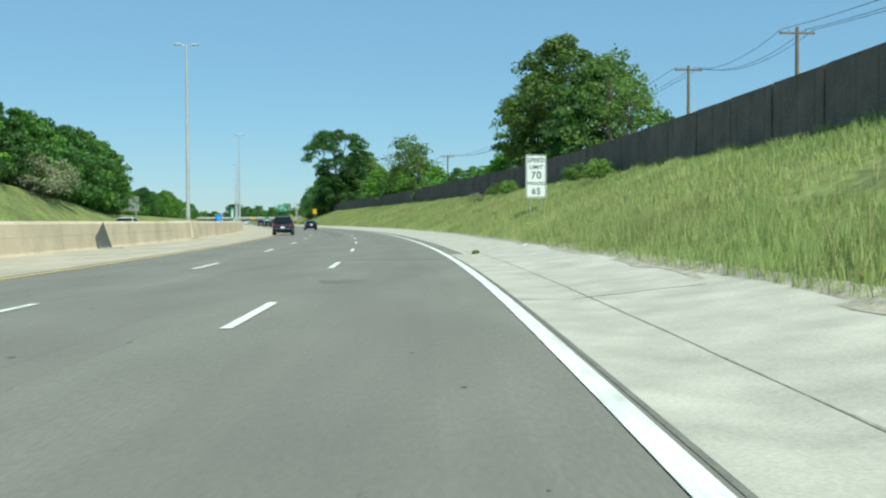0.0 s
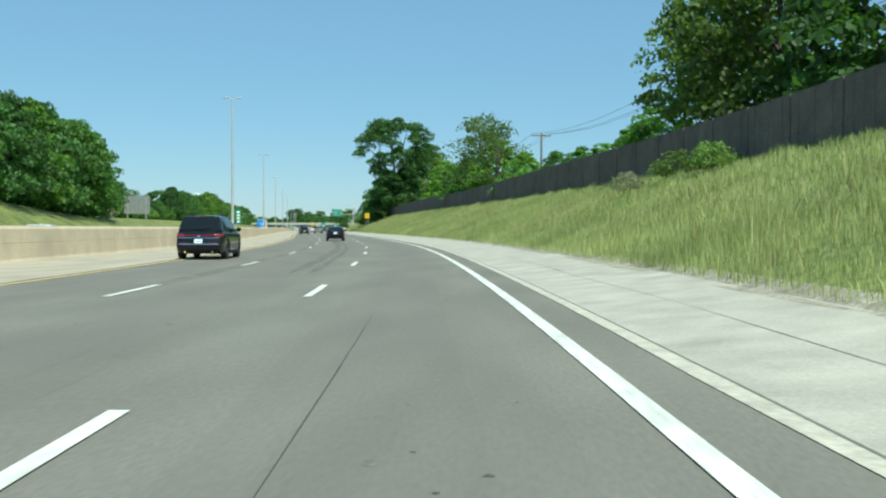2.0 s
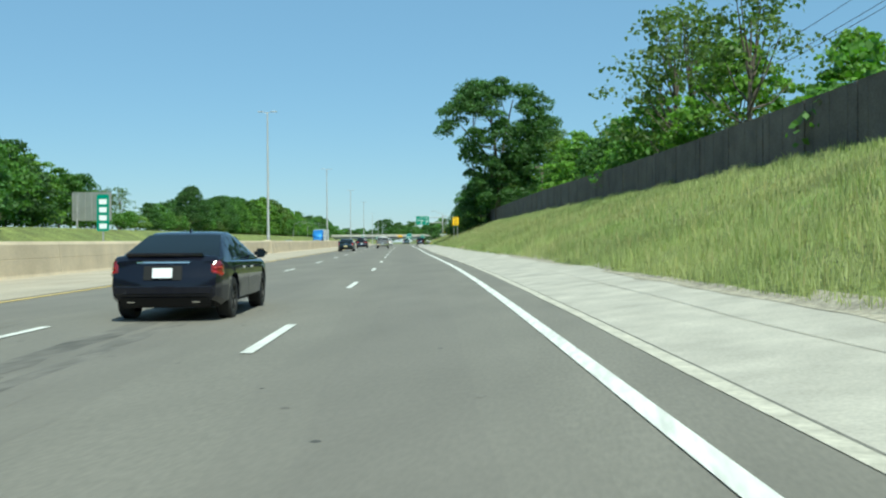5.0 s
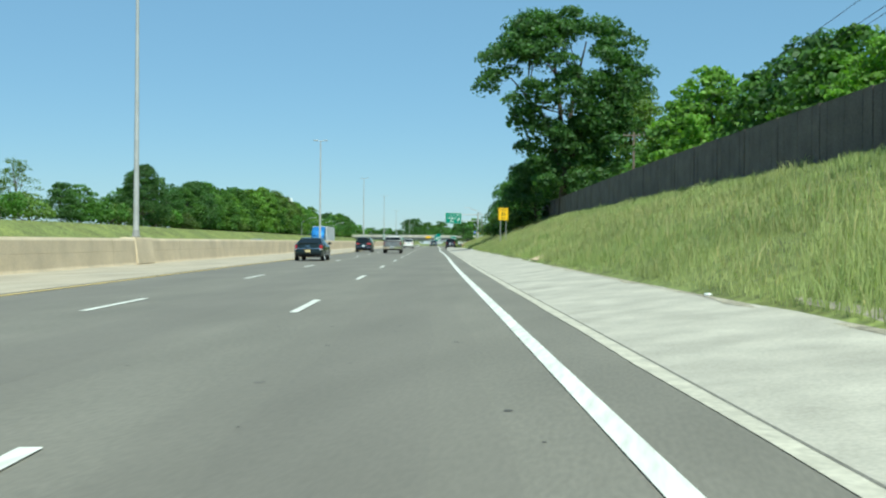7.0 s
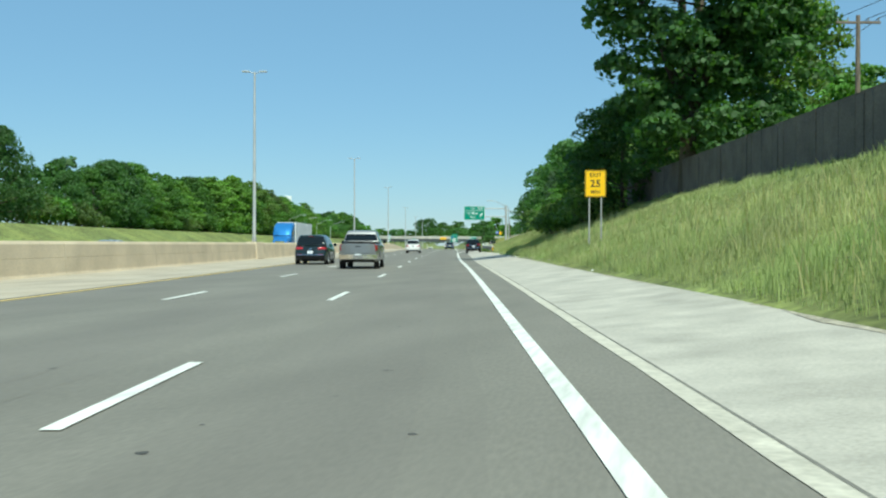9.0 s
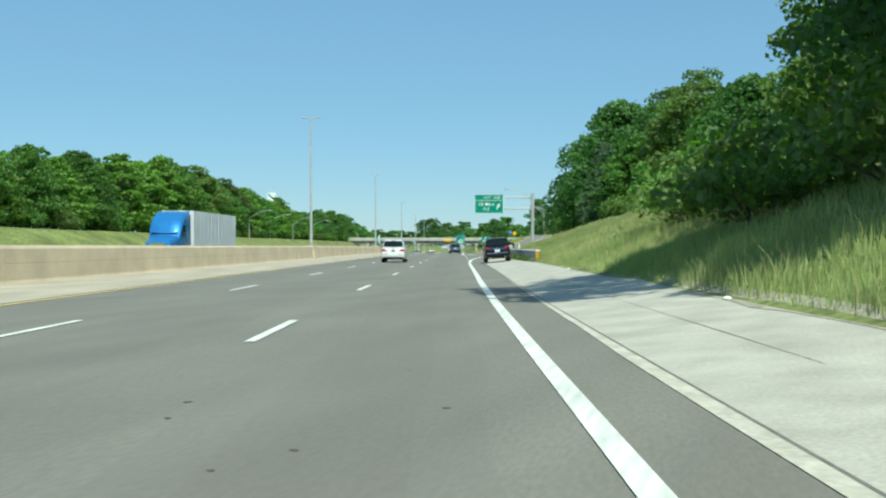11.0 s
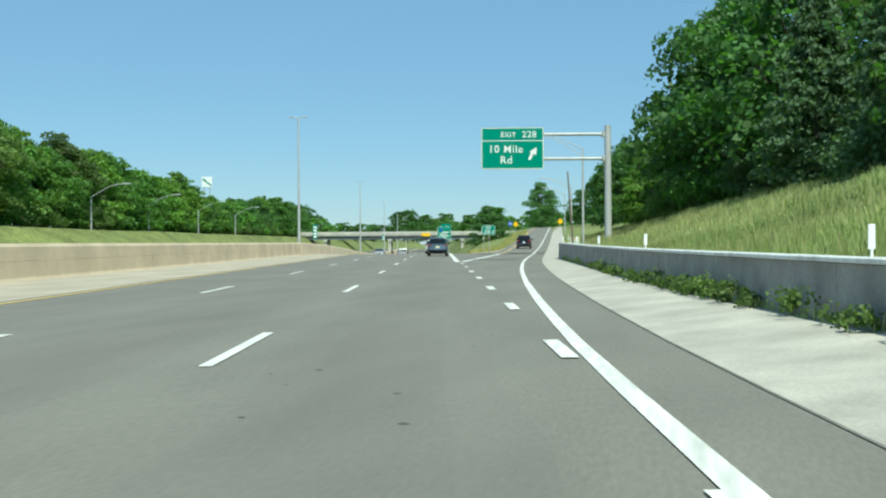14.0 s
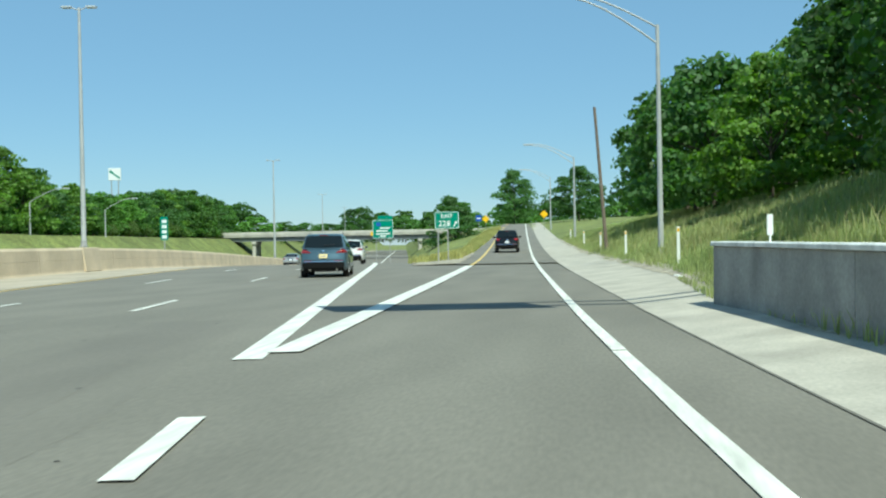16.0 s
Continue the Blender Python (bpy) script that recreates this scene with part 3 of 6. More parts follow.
marker = thing("end_marker", stand(381.45, 4.05, 0.40), "yellow and black striped plate on the end of the barrier", "road sign")
bm = B()
box(bm, (-0.13, -0.03, 0.02), (0.13, -0.012, 0.50), 0.006)
part("plate", bm, M_SIGN_YELLOW, marker)
for k in range(3):
    bm = B()
    bm.faces.new([bm.verts.new(c) for c in ((-0.13, -0.034, 0.04 + k * 0.15), (0.13, -0.034, 0.14 + k * 0.15), (0.13, -0.034, 0.205 + k * 0.15), (-0.13, -0.034, 0.105 + k * 0.15))])
    part("stripe", bm, M_LEGEND, marker)

# ---- lettering ----


def letters(text, size, mat, parent, x, z, y, align="CENTER", name="letter", bold=0.0):
    """Flat raised letters that stand upright and face the traffic, each a mesh of its own."""
    cu = bpy.data.curves.new("legend", "FONT")
    cu.body, cu.size, cu.align_x, cu.extrude, cu.offset, cu.resolution_u, cu.space_character = text, size, align, 0.002, bold, 3, 1.10
    tmp = bpy.data.objects.new("legend", cu)
    scene.collection.objects.link(tmp)
    dg = bpy.context.evaluated_depsgraph_get()
    me = bpy.data.meshes.new_from_object(tmp.evaluated_get(dg))
    bpy.data.objects.remove(tmp)
    bpy.data.curves.remove(cu)
    bm = bmesh.new()
    bm.from_mesh(me)
    left, islands = set(bm.verts), []
    while left:
        todo, seen = [left.pop()], set()
        while todo:
            v = todo.pop()
            seen.add(v)
            for e in v.link_edges:
                o = e.other_vert(v)
                if o in left:
                    left.discard(o)
                    todo.append(o)
        islands.append([min(v.co.x for v in seen), max(v.co.x for v in seen), seen])
    islands.sort(key=lambda k: k[0])
    glyphs = []
    for a, c, seen in islands:
        if glyphs and a < glyphs[-1][1] - 0.01 * size:
            glyphs[-1][1] = max(c, glyphs[-1][1])
            glyphs[-1][2] |= seen
        else:
            glyphs.append([a, c, seen])
    for _, _, seen in glyphs:
        index = {v: i for i, v in enumerate(seen)}
        faces = [[index[v] for v in f.verts] for f in bm.faces if f.verts[0] in seen]
        ob = mesh_object(name, [v.co.copy() for v in seen], faces, mat, parent)
        ob.matrix_basis = pose(x, y, z, 90, 0, 0)
    bm.free()


def plate(bm, w, h, r, y0, y1, cx=0.0, cz=0.0):
    """A sign panel with round corners, w wide and h high."""
    ring = []
    for k, (sx, sz) in enumerate(((1, 1), (-1, 1), (-1, -1), (1, -1))):
        for i in range(5):
            a = radians(90 * k + 22.5 * i)
            ring.append((cx + sx * (w / 2 - r) + r * math.cos(a), cz + sz * (h / 2 - r) + r * math.sin(a)))
    f = [bm.verts.new((x, y0, z)) for x, z in ring]
    g = [bm.verts.new((x, y1, z)) for x, z in ring]
    n = len(ring)
    bm.faces.new(f)
    bm.faces.new(g[::-1])
    for i in range(n):
        bm.faces.new((f[i], g[i], g[(i + 1) % n], f[(i + 1) % n]))
    return bm


def rim(bm, w, h, r, t, y, cx=0.0, cz=0.0):
    """A border stripe of breadth t just before the panel's face."""
    rings = []
    for d in (0.0, t):
        ring = []
        for k, (sx, sz) in enumerate(((1, 1), (-1, 1), (-1, -1), (1, -1))):
            for i in range(5):
                a = radians(90 * k + 22.5 * i)
                rr = max(r - d, 0.01)
                ring.append(bm.verts.new((cx + sx * (w / 2 - d - rr) + rr * math.cos(a), y, cz + sz * (h / 2 - d - rr) + rr * math.sin(a))))
        rings.append(ring)
    n = len(rings[0])
    for i in range(n):
        bm.faces.new((rings[0][i], rings[0][(i + 1) % n], rings[1][(i + 1) % n], rings[1][i]))
    return bm


def bar(bm, x0, x1, z0, z1, y):
    bm.faces.new([bm.verts.new(c) for c in ((x0, y, z0), (x1, y, z0), (x1, y, z1), (x0, y, z1))])
    return bm


# exit sign on its cantilever
ES, EO = 465.5, 3.72
exit_sign = thing("exit_sign", stand(ES, EO, 0, 0), "large green exit sign for 10 Mile Rd on a cantilever arm", "road sign")
bm = plate(B(), 4.16, 2.78, 0.15, 0.0, 0.06, 0, 7.44)
panel = part("panel", bm, M_SIGN_GREEN, exit_sign)
part("border", rim(B(), 4.12, 2.74, 0.14, 0.05, -0.004, 0, 7.44), M_SIGN_WHITE, panel)
part("divider", bar(B(), -2.01, 2.01, 7.92, 7.965, -0.004), M_SIGN_WHITE, panel)
letters("EXIT", 0.46, M_SIGN_WHITE, panel, -0.27, 8.19, -0.006, "CENTER", bold=0.003)
letters("228", 0.60, M_SIGN_WHITE, panel, 1.12, 8.17, -0.006, "CENTER", bold=0.003)
letters("10 Mile", 0.70, M_SIGN_WHITE, panel, -0.45, 7.16, -0.006, bold=0.004)
letters("Rd", 0.70, M_SIGN_WHITE, panel, -0.42, 6.44, -0.006, bold=0.004)
bm = B()
for co in ([(1.02, 6.72), (1.17, 6.63), (1.47, 7.20), (1.32, 7.28)], [(1.10, 7.20), (1.58, 6.98), (1.60, 7.52)]):
    bm.faces.new([bm.verts.new((x, -0.006, z)) for x, z in co])
part("arrow", bm, M_SIGN_WHITE, panel)
bm = B()
tube(bm, (6.35, 0.25, -0.2), (6.35, 0.25, 8.95), 0.24, 0.21, 18)
part("post", bm, M_STEEL, exit_sign, smooth_shade=True)
for z in (8.37, 6.75):
    bm = B()
    tube(bm, (-1.7, 0.18, z), (6.35, 0.25, z), 0.105, 0.115, 14)
    box(bm, (5.98, -0.02, z - 0.19), (6.12, 0.52, z + 0.19), 0.01)
    part("arm", bm, M_STEEL, exit_sign, smooth_shade=False)
for x in (-1.5, 0.0, 1.5):
    bm = B()
    box(bm, (x - 0.05, 0.062, 6.12), (x + 0.05, 0.11, 8.78))
    part("bracket", bm, M_STEEL_DULL, exit_sign)
bm = B()
box(bm, (5.95, -0.15, -0.15), (6.75, 0.65, 1.15), 0.08)
part("footing", bm, M_CONCRETE, exit_sign)


def post_sign(name, s, off, w, h, z0, face, label, posts=(-0.3, 0.3), post_mat=M_STEEL_DULL, radius=0.08, foot=None):
    """A flat sign of w by h, its lower edge z0 above the carriageway, on square posts."""
    g = ground_z(s, off) if foot is None else foot
    t = thing(name, stand(s, off), label, "road sign")
    p = part("panel", plate(B(), w, h, radius, 0.0, 0.02, 0, z0 + h / 2), face, t)
    for x in posts:
        bm = B()
        box(bm, (x - 0.035, 0.024, g - 0.3), (x + 0.035, 0.085, z0 + h * 0.92))
        part("post", bm, post_mat, t)
    return t, p


# speed limit
t, p = post_sign("speed_limit_sign", 77.6, 7.35, 1.27, 2.62, 2.69, M_SIGN_WHITE, "white speed limit sign reading 70, trucks 65, in the grass", (-0.35, 0.35))
part("border", rim(B(), 1.21, 2.56, 0.07, 0.035, -0.004, 0, 4.0), M_LEGEND, p)
for text, size, z in (("SPEED", 0.36, 4.86), ("LIMIT", 0.33, 4.46), ("70", 0.62, 3.86), ("TRUCKS", 0.29, 3.46), ("65", 0.54, 2.90)):
    letters(text, size, M_LEGEND, p, 0, z, -0.006, bold=0.006)
# advisory speed for the exit
t, p = post_sign("advisory_sign", 316.2, 6.35, 1.06, 1.36, 3.64, M_SIGN_YELLOW, "yellow exit advisory speed sign of 25 on two posts", (-0.3, 0.3))
part("border", rim(B(), 1.02, 1.32, 0.07, 0.03, -0.004, 0, 4.32), M_LEGEND, p)
letters("EXIT", 0.27, M_LEGEND, p, 0, 4.66, -0.006, bold=0.004)
letters("25", 0.50, M_LEGEND, p, 0, 4.16, -0.006, bold=0.008)
letters("MPH", 0.22, M_LEGEND, p, 0, 3.82, -0.006, bold=0.004)
# exit number in the gore
t, p = post_sign("gore_sign", 512, 4.35, 1.5, 1.05, 2.08, M_SIGN_GREEN, "green exit number sign on the grass of the gore", (-0.55, 0.05))
part("border", rim(B(), 1.46, 1.01, 0.07, 0.03, -0.004, 0, 2.605), M_SIGN_WHITE, p)
letters("EXIT", 0.32, M_SIGN_WHITE, p, 0, 2.74, -0.006, bold=0.004)
letters("228", 0.46, M_SIGN_WHITE, p, -0.16, 2.24, -0.006, bold=0.006)
bm = B()
for co in ([(0.40, 2.24), (0.46, 2.20), (0.58, 2.45), (0.52, 2.48)], [(0.44, 2.45), (0.62, 2.37), (0.62, 2.57)]):
    bm.faces.new([bm.verts.new((x, -0.006, z)) for x, z in co])
part("arrow", bm, M_SIGN_WHITE, p)
# guide sign beside the carriageway before the bridge
t, p = post_sign("guide_sign", 553, -0.5, 2.1, 1.9, 1.75, M_SIGN_GREEN, "green motorway guide sign with unreadable lines", (-0.7, 0.7), foot=dip(553))
part("border", rim(B(), 2.06, 1.86, 0.07, 0.035, -0.004, 0, 2.7), M_SIGN_WHITE, p)
bm = B()
for z, a, b in ((2.75, -0.3, 0.75), (2.45, -0.7, 0.5), (2.15, -0.7, 0.75), (1.92, -0.3, 0.3)):
    bar(bm, a, b, z, z + 0.13, -0.006)
part("legend_bars", bm, M_SIGN_WHITE, p)
part("shield", plate(B(), 0.45, 0.4, 0.12, -0.012, -0.005, -0.45, 3.2), M_SIGN_BLUE, p)
bm = plate(B(), 1.5, 0.42, 0.06, 0.0, 0.02, 0.25, 3.865)
part("tab", bm, M_SIGN_GREEN, t)
# markers on the median
for s in (207, 533, 690):
    t, p = post_sign("median_marker", s, -17.9, 0.62, 1.9, 1.85, M_SIGN_GREEN, "narrow green median marker sign with unreadable figures", (0.0,), foot=dip(s))
    bm = B()
    for z in (1.98, 2.4, 2.82, 3.24):
        bar(bm, -0.18, 0.2, z, z + 0.26, -0.006)
    part("legend_bars", bm, M_SIGN_WHITE, p)
# back of a guide sign that faces the opposite traffic
t = thing("opposite_sign", stand(291.5, -44.4, 0, 0), "bare grey back of a large sign for opposite traffic", "road sign")
bm = plate(B(), 5.3, 3.9, 0.15, 0.0, 0.06, 0, 6.15)
part("panel", bm, M_SIGN_BACK, t)
for x in (-2.5, -1.7, -0.85, 0.0, 0.85, 1.7, 2.5):
    bm = B()
    box(bm, (x - 0.035, -0.10, 4.25), (x + 0.035, -0.004, 8.05))
    part("stiffener", bm, M_STEEL_DULL, t)
for x in (-1.9, 1.9):
    bm = B()
    box(bm, (x - 0.1, -0.26, ground_z(291.5, -44.4) - 0.3), (x + 0.1, -0.104, 7.7))
    part("post", bm, M_STEEL_DULL, t)
M_BOARD = material("dull_grey_board", (0.085, 0.095, 0.092), 0.55, grain=0.08, stain=0.15)
# dark folded board leaning at the median
t = thing("folded_sign", stand(66.2, -15.62, 0.02, 8), "dark grey diamond-shaped folded work sign standing by the barrier", "road sign")
bm = B()
v = [bm.verts.new(c) for c in ((-0.48, 0.02, 0.46), (-0.16, 0.0, 0.03), (0.33, 0, 0.02), (-0.08, -0.08, 1.27), (-0.48, 0.08, 0.46), (-0.16, 0.06, 0.03), (0.33, 0.06, 0.02), (-0.08, -0.02, 1.27))]
for f in ((0, 1, 2, 3), (7, 6, 5, 4), (0, 4, 5, 1), (1, 5, 6, 2), (2, 6, 7, 3), (3, 7, 4, 0)):
    bm.faces.new([v[i] for i in f])
part("board", bm, M_BOARD, t)
bm = B()
box(bm, (0.0, -0.10, 0.0), (0.85, 0.10, 0.05), 0.01)
part("base", bm, M_STEEL_DULL, t)
# sign on the ramp far ahead
for s, off, z, mat, lab in ((628, 16.2, 2.0, M_SIGN_YELLOW, "yellow diamond warning sign beside the ramp"), (616, 25.0, 2.1, M_SIGN_YELLOW, "yellow diamond warning sign beside the ramp")):
    g = ground_z(s, off)
    t = thing("warning_sign", stand(s, off, g), lab, "road sign", "ramp warning signs")
    bm = plate(B(), 0.95, 0.95, 0.06, 0.0, 0.02, 0, 0)
    bmesh.ops.rotate(bm, verts=bm.verts, cent=(0, 0, 0), matrix=Matrix.Rotation(radians(45), 3, "Y"))
    bmesh.ops.translate(bm, verts=bm.verts, vec=(0, 0, z + 0.5))
    part("panel", bm, mat, t)
    bm = B()
    box(bm, (-0.03, 0.024, -0.3), (0.03, 0.08, z + 0.9))
    part("post", bm, M_STEEL_DULL, t)

t, p = post_sign("service_sign", 630, 15.1, 1.0, 1.1, ground_z(630, 15.1) + 2.4, M_SIGN_BLUE, "small blue sign with unreadable white lines beside the ramp", (0.0,))
part("legend_bar", bar(B(), -0.32, 0.32, ground_z(630, 15.1) + 2.85, ground_z(630, 15.1) + 3.05, -0.006), M_SIGN_WHITE, p)

# ---- white delineators on the low wall and beside the exit ----
gp = None
for s in (397, 411.5, 426.5, 439.5, 452, 465):
    m = stand(s, rail_off(s) + 0.12, low_top(s) + 0.06)
    if gp is None:
        gp = thing("guide_post", m, "small white plastic delineator post beside the exit", "guide post", "guide posts along the exit")
        bm = B()
        box(bm, (-0.045, -0.01, 0.10), (0.045, 0.01, 0.40), 0.008)
        part("blade", bm, M_SIGN_WHITE, gp)
        bm = B()
        tube(bm, (0, 0.0, -0.32), (0, 0.0, 0.14), 0.018, 0.018, 8)
        part("stake", bm, M_SIGN_WHITE, gp)
    else:
        copy_thing(gp, m)

tall = None
for s in (482, 497, 511, 527, 548):
    m = stand(s, edge(s) + 0.6, ground_z(s, edge(s) + 0.6))
    if tall is None:
        tall = thing("delineator", m, "slim white plastic delineator in the grass beside the exit", "delineator", "delineators along the exit ramp")
        bm = B()
        box(bm, (-0.05, -0.012, -0.2), (0.05, 0.012, 1.15), 0.008)
        part("blade", bm, M_SIGN_WHITE, tall)
        part("reflector", plate(B(), 0.075, 0.12, 0.02, -0.017, -0.013, 0, 1.05), M_SIGN_YELLOW, tall)
    else:
        copy_thing(tall, m)

# ---- ramp lamps with truss arms ----


def ramp_lamp(s, off, top):
    g = ground_z(s, off)
    t = thing("street_lamp", stand(s, off, g), "galvanised street lamp with a long upswept double arm over the ramp", "street lamp", "ramp street lamps")
    h = top - g
    bm = B()
    tube(bm, (0, 0, -0.2), (0, 0, h), 0.12, 0.075, 12)
    part("pole", bm, M_STEEL, t, smooth_shade=True)
    arm = None
    for z0, z1 in ((h - 0.1, h + 1.35), (h - 0.75, h + 1.2)):
        bm = B()
        cable(bm, [(-4.2 * i / 6, 0, z0 + (z1 - z0) * math.sin(i / 6 * math.pi / 2)) for i in range(7)], 0.04, 0.035, 8)
        arm = part("arm", bm, M_STEEL, t)
    bm = B()
    box(bm, (-5.0, -0.15, h + 1.2), (-4.1, 0.15, h + 1.36), 0.04, 2)
    part("lamp_head", bm, M_LAMP, arm)


ramp_lamp(490, 11.9, 9.7)
ramp_lamp(549.5, 18.7, 9.5)
ramp_lamp(612, 25.5, 11.5)
for s, off in ((518, -42.6), (545, -43.7), (571, -42.8), (598, -42.0)):
    g = ground_z(s, off)
    t = thing("street_lamp", stand(s, off, g), "grey street lamp with an upswept arm beside the opposite carriageway", "street lamp", "far street lamps")
    bm = B()
    tube(bm, (0, 0, -0.2), (0, 0, 7.0 - g), 0.1, 0.07, 10)
    part("pole", bm, M_STEEL, t)
    bm = B()
    cable(bm, [(4.0 * i / 6, 0, 6.9 - g + 1.6 * math.sin(i / 6 * math.pi / 2)) for i in range(7)], 0.045, 0.04, 8)
    arm = part("arm", bm, M_STEEL, t)
    bm = B()
    box(bm, (3.9, -0.15, 8.4 - g), (4.7, 0.15, 8.55 - g), 0.04)
    part("lamp_head", bm, M_LAMP, arm)

# ---- utility poles and wires behind the wall ----


def utility_pole(s, off, top, lean=0.0, arms=True):
    g = ground_z(s, off)
    t = thing("utility_pole", stand(s, off, g) @ pose(0, 0, 0, 0, lean, 0), "weathered wooden utility pole with a crossarm" if arms else "thin leaning weathered pole beside the exit ramp", "utility pole", "utility poles")
    bm = B()
    tube(bm, (0, 0, -0.3), (0, 0, top - g), 0.17 if arms else 0.11, 0.11 if arms else 0.08, 10)
    part("pole", bm, M_POSTWOOD, t)
    if not arms:
        return
    bm = B()
    box(bm, (-1.2, -0.06, top - g - 0.45), (1.2, 0.06, top - g - 0.32), 0.01)
    arm = part("crossarm", bm, M_POSTWOOD, t)
    for x in (-1.1, -0.55, 0.55, 1.1):
        bm = B()
        tube(bm, (x, 0, top - g - 0.32), (x, 0, top - g - 0.14), 0.035, 0.05, 6)
        part("insulator", bm, M_STEEL_DULL, arm)
    return top - 0.15


UP = [(30, 24.5, 13.6), (80, 25.0, 13.8), (100, 25.0, 14.5), (146, 22.5, 13.8), (192, 19.8, 13.1), (256, 20.5, 13.4), (320, 21.1, 13.7), (384, 24, 13.8), (508, 13.4, 8.9)]
for s, off, top in UP:
    utility_pole(s, off, top, -4.0 if s == 508 else 0.0, s != 508)
for (s0, o0, z0), (s1, o1, z1) in zip(UP[:-2], UP[1:-1]):
    for x in (-1.1, 0.55, 1.1):
        bm = B()
        cable(bm, [spot(s0 + (s1 - s0) * u, o0 + (o1 - o0) * u + x, z0 + (z1 - z0) * u - 0.15 - 1.1 * 4 * u * (1 - u)) for u in np.linspace(0, 1, 13)], 0.018, None, 5)
        tagged(part("power_line", bm, M_WIRE), "thin dark power line sagging between utility poles", "cable", "power lines")

# ---- bridge over the motorway ----
BS = 700
bridge = thing("bridge", stand(BS, 0, 0), "low concrete road bridge on girders across the motorway", "bridge")
bm = B()
box(bm, (-75, 0, 3.35), (36, 11, 3.75))
part("deck", bm, M_BRIDGE, bridge)
for y in (0.0, 10.7):
    bm = B()
    box(bm, (-75, y - 0.1, 3.754), (36, y + 0.25, 4.55), 0.03)
    part("parapet", bm, M_BRIDGE, bridge)
for y in (0.6, 3.6, 6.6, 9.6):
    bm = B()
    box(bm, (-75, y, 2.25), (30, y + 0.45, 3.346))
    part("girder", bm, M_GIRDER, bridge)
for x in (-16.5, 5.5, -36.0):
    for y in (0.9, 3.9, 6.9, 9.9):
        bm = B()
        box(bm, (x - 0.4, y - 0.35, dip(BS) - 0.3), (x + 0.4, y + 0.35, 2.0), 0.05)
        part("pier", bm, M_BRIDGE, bridge)
    bm = B()
    box(bm, (x - 0.55, 0.2, 1.6), (x + 0.55, 10.6, 2.246), 0.04)
    part("pier_cap", bm, M_BRIDGE, bridge)
bm = B()
plate(bm, 2.6, 1.0, 0.05, -0.25, -0.2, -5.5, 3.6)
part("clearance_sign", bm, M_SIGN_YELLOW, bridge, "yellow clearance sign on the girder")

# sign board on two legs far behind the trees
t = thing("advertising_sign", stand(732, -79, 3), "white and green square advertising board on two tall legs", "sign")
bm = B()
box(bm, (-1.7, -0.3, 17.2), (1.7, 0.3, 20.6), 0.05)
part("board", bm, M_SIGN_WHITE, t)
bm = B()
bm.faces.new([bm.verts.new((x, -0.306, z)) for x, z in ((-1.5, 19.6), (0.6, 18.0), (1.5, 17.5), (1.5, 18.0), (0.2, 18.9), (-1.0, 20.2))])
part("emblem", bm, M_SIGN_GREEN, t)
for x in (-1.0, 1.0):
    bm = B()
    tube(bm, (x * 0.6, 0, -0.5), (x, 0, 17.2), 0.16, 0.14, 8)
    part("leg", bm, M_STEEL_DULL, t)

# ---- litter on the shoulder ----
t = thing("cardboard", stand(259.0, 4.15, ground_z(259, 4.15) + 0.03, 30), "torn piece of tan cardboard lying at the grass edge", "litter")
bm = B()
v = [bm.verts.new(c) for c in ((-0.42, -0.25, 0.0), (0.1, -0.32, 0.02), (0.45, -0.1, 0.22), (0.5, 0.3, 0.28), (0.0, 0.28, 0.12), (-0.4, 0.22, 0.03))]
w = [bm.verts.new(q.co + Vector((0, 0, 0.012))) for q in v]
bm.faces.new(v[::-1])
bm.faces.new(w)
for i in range(6):
    bm.faces.new((v[i], v[(i + 1) % 6], w[(i + 1) % 6], w[i]))
part("sheet", bm, material("tan_cardboard", (0.48, 0.38, 0.25), 0.9, grain=0.1, stain=0.15), t)
_lr = np.random.RandomState(9)
scrap = None
for s_ in (57.5, 142.6, 228.0, 262.5, 301, 338.5, 362.0, 366.3, 408, 432, 455, 468.5, 476.5, 477.2):
    o_ = edge(s_) - 0.25 + 0.3 * _lr.rand()
    m = stand(s_, o_, ground_z(s_, o_) + 0.016, _lr.uniform(0, 360))
    if scrap is None:
        scrap = thing("paper_scrap", m, "crumpled scrap of white paper at the grass edge", "litter", "scraps of litter")
        bm = B()
        bmesh.ops.create_icosphere(bm, subdivisions=2, radius=0.07)
        for q in bm.verts:
            q.co *= 0.7 + 0.6 * _lr.rand()
            q.co.z = abs(q.co.z) * 0.6
        part("wad", bm, M_SIGN_WHITE, scrap)
    else:
        copy_thing(scrap, m)

# ---- trees: a tapered trunk with limbs and a crown of single leaves ----


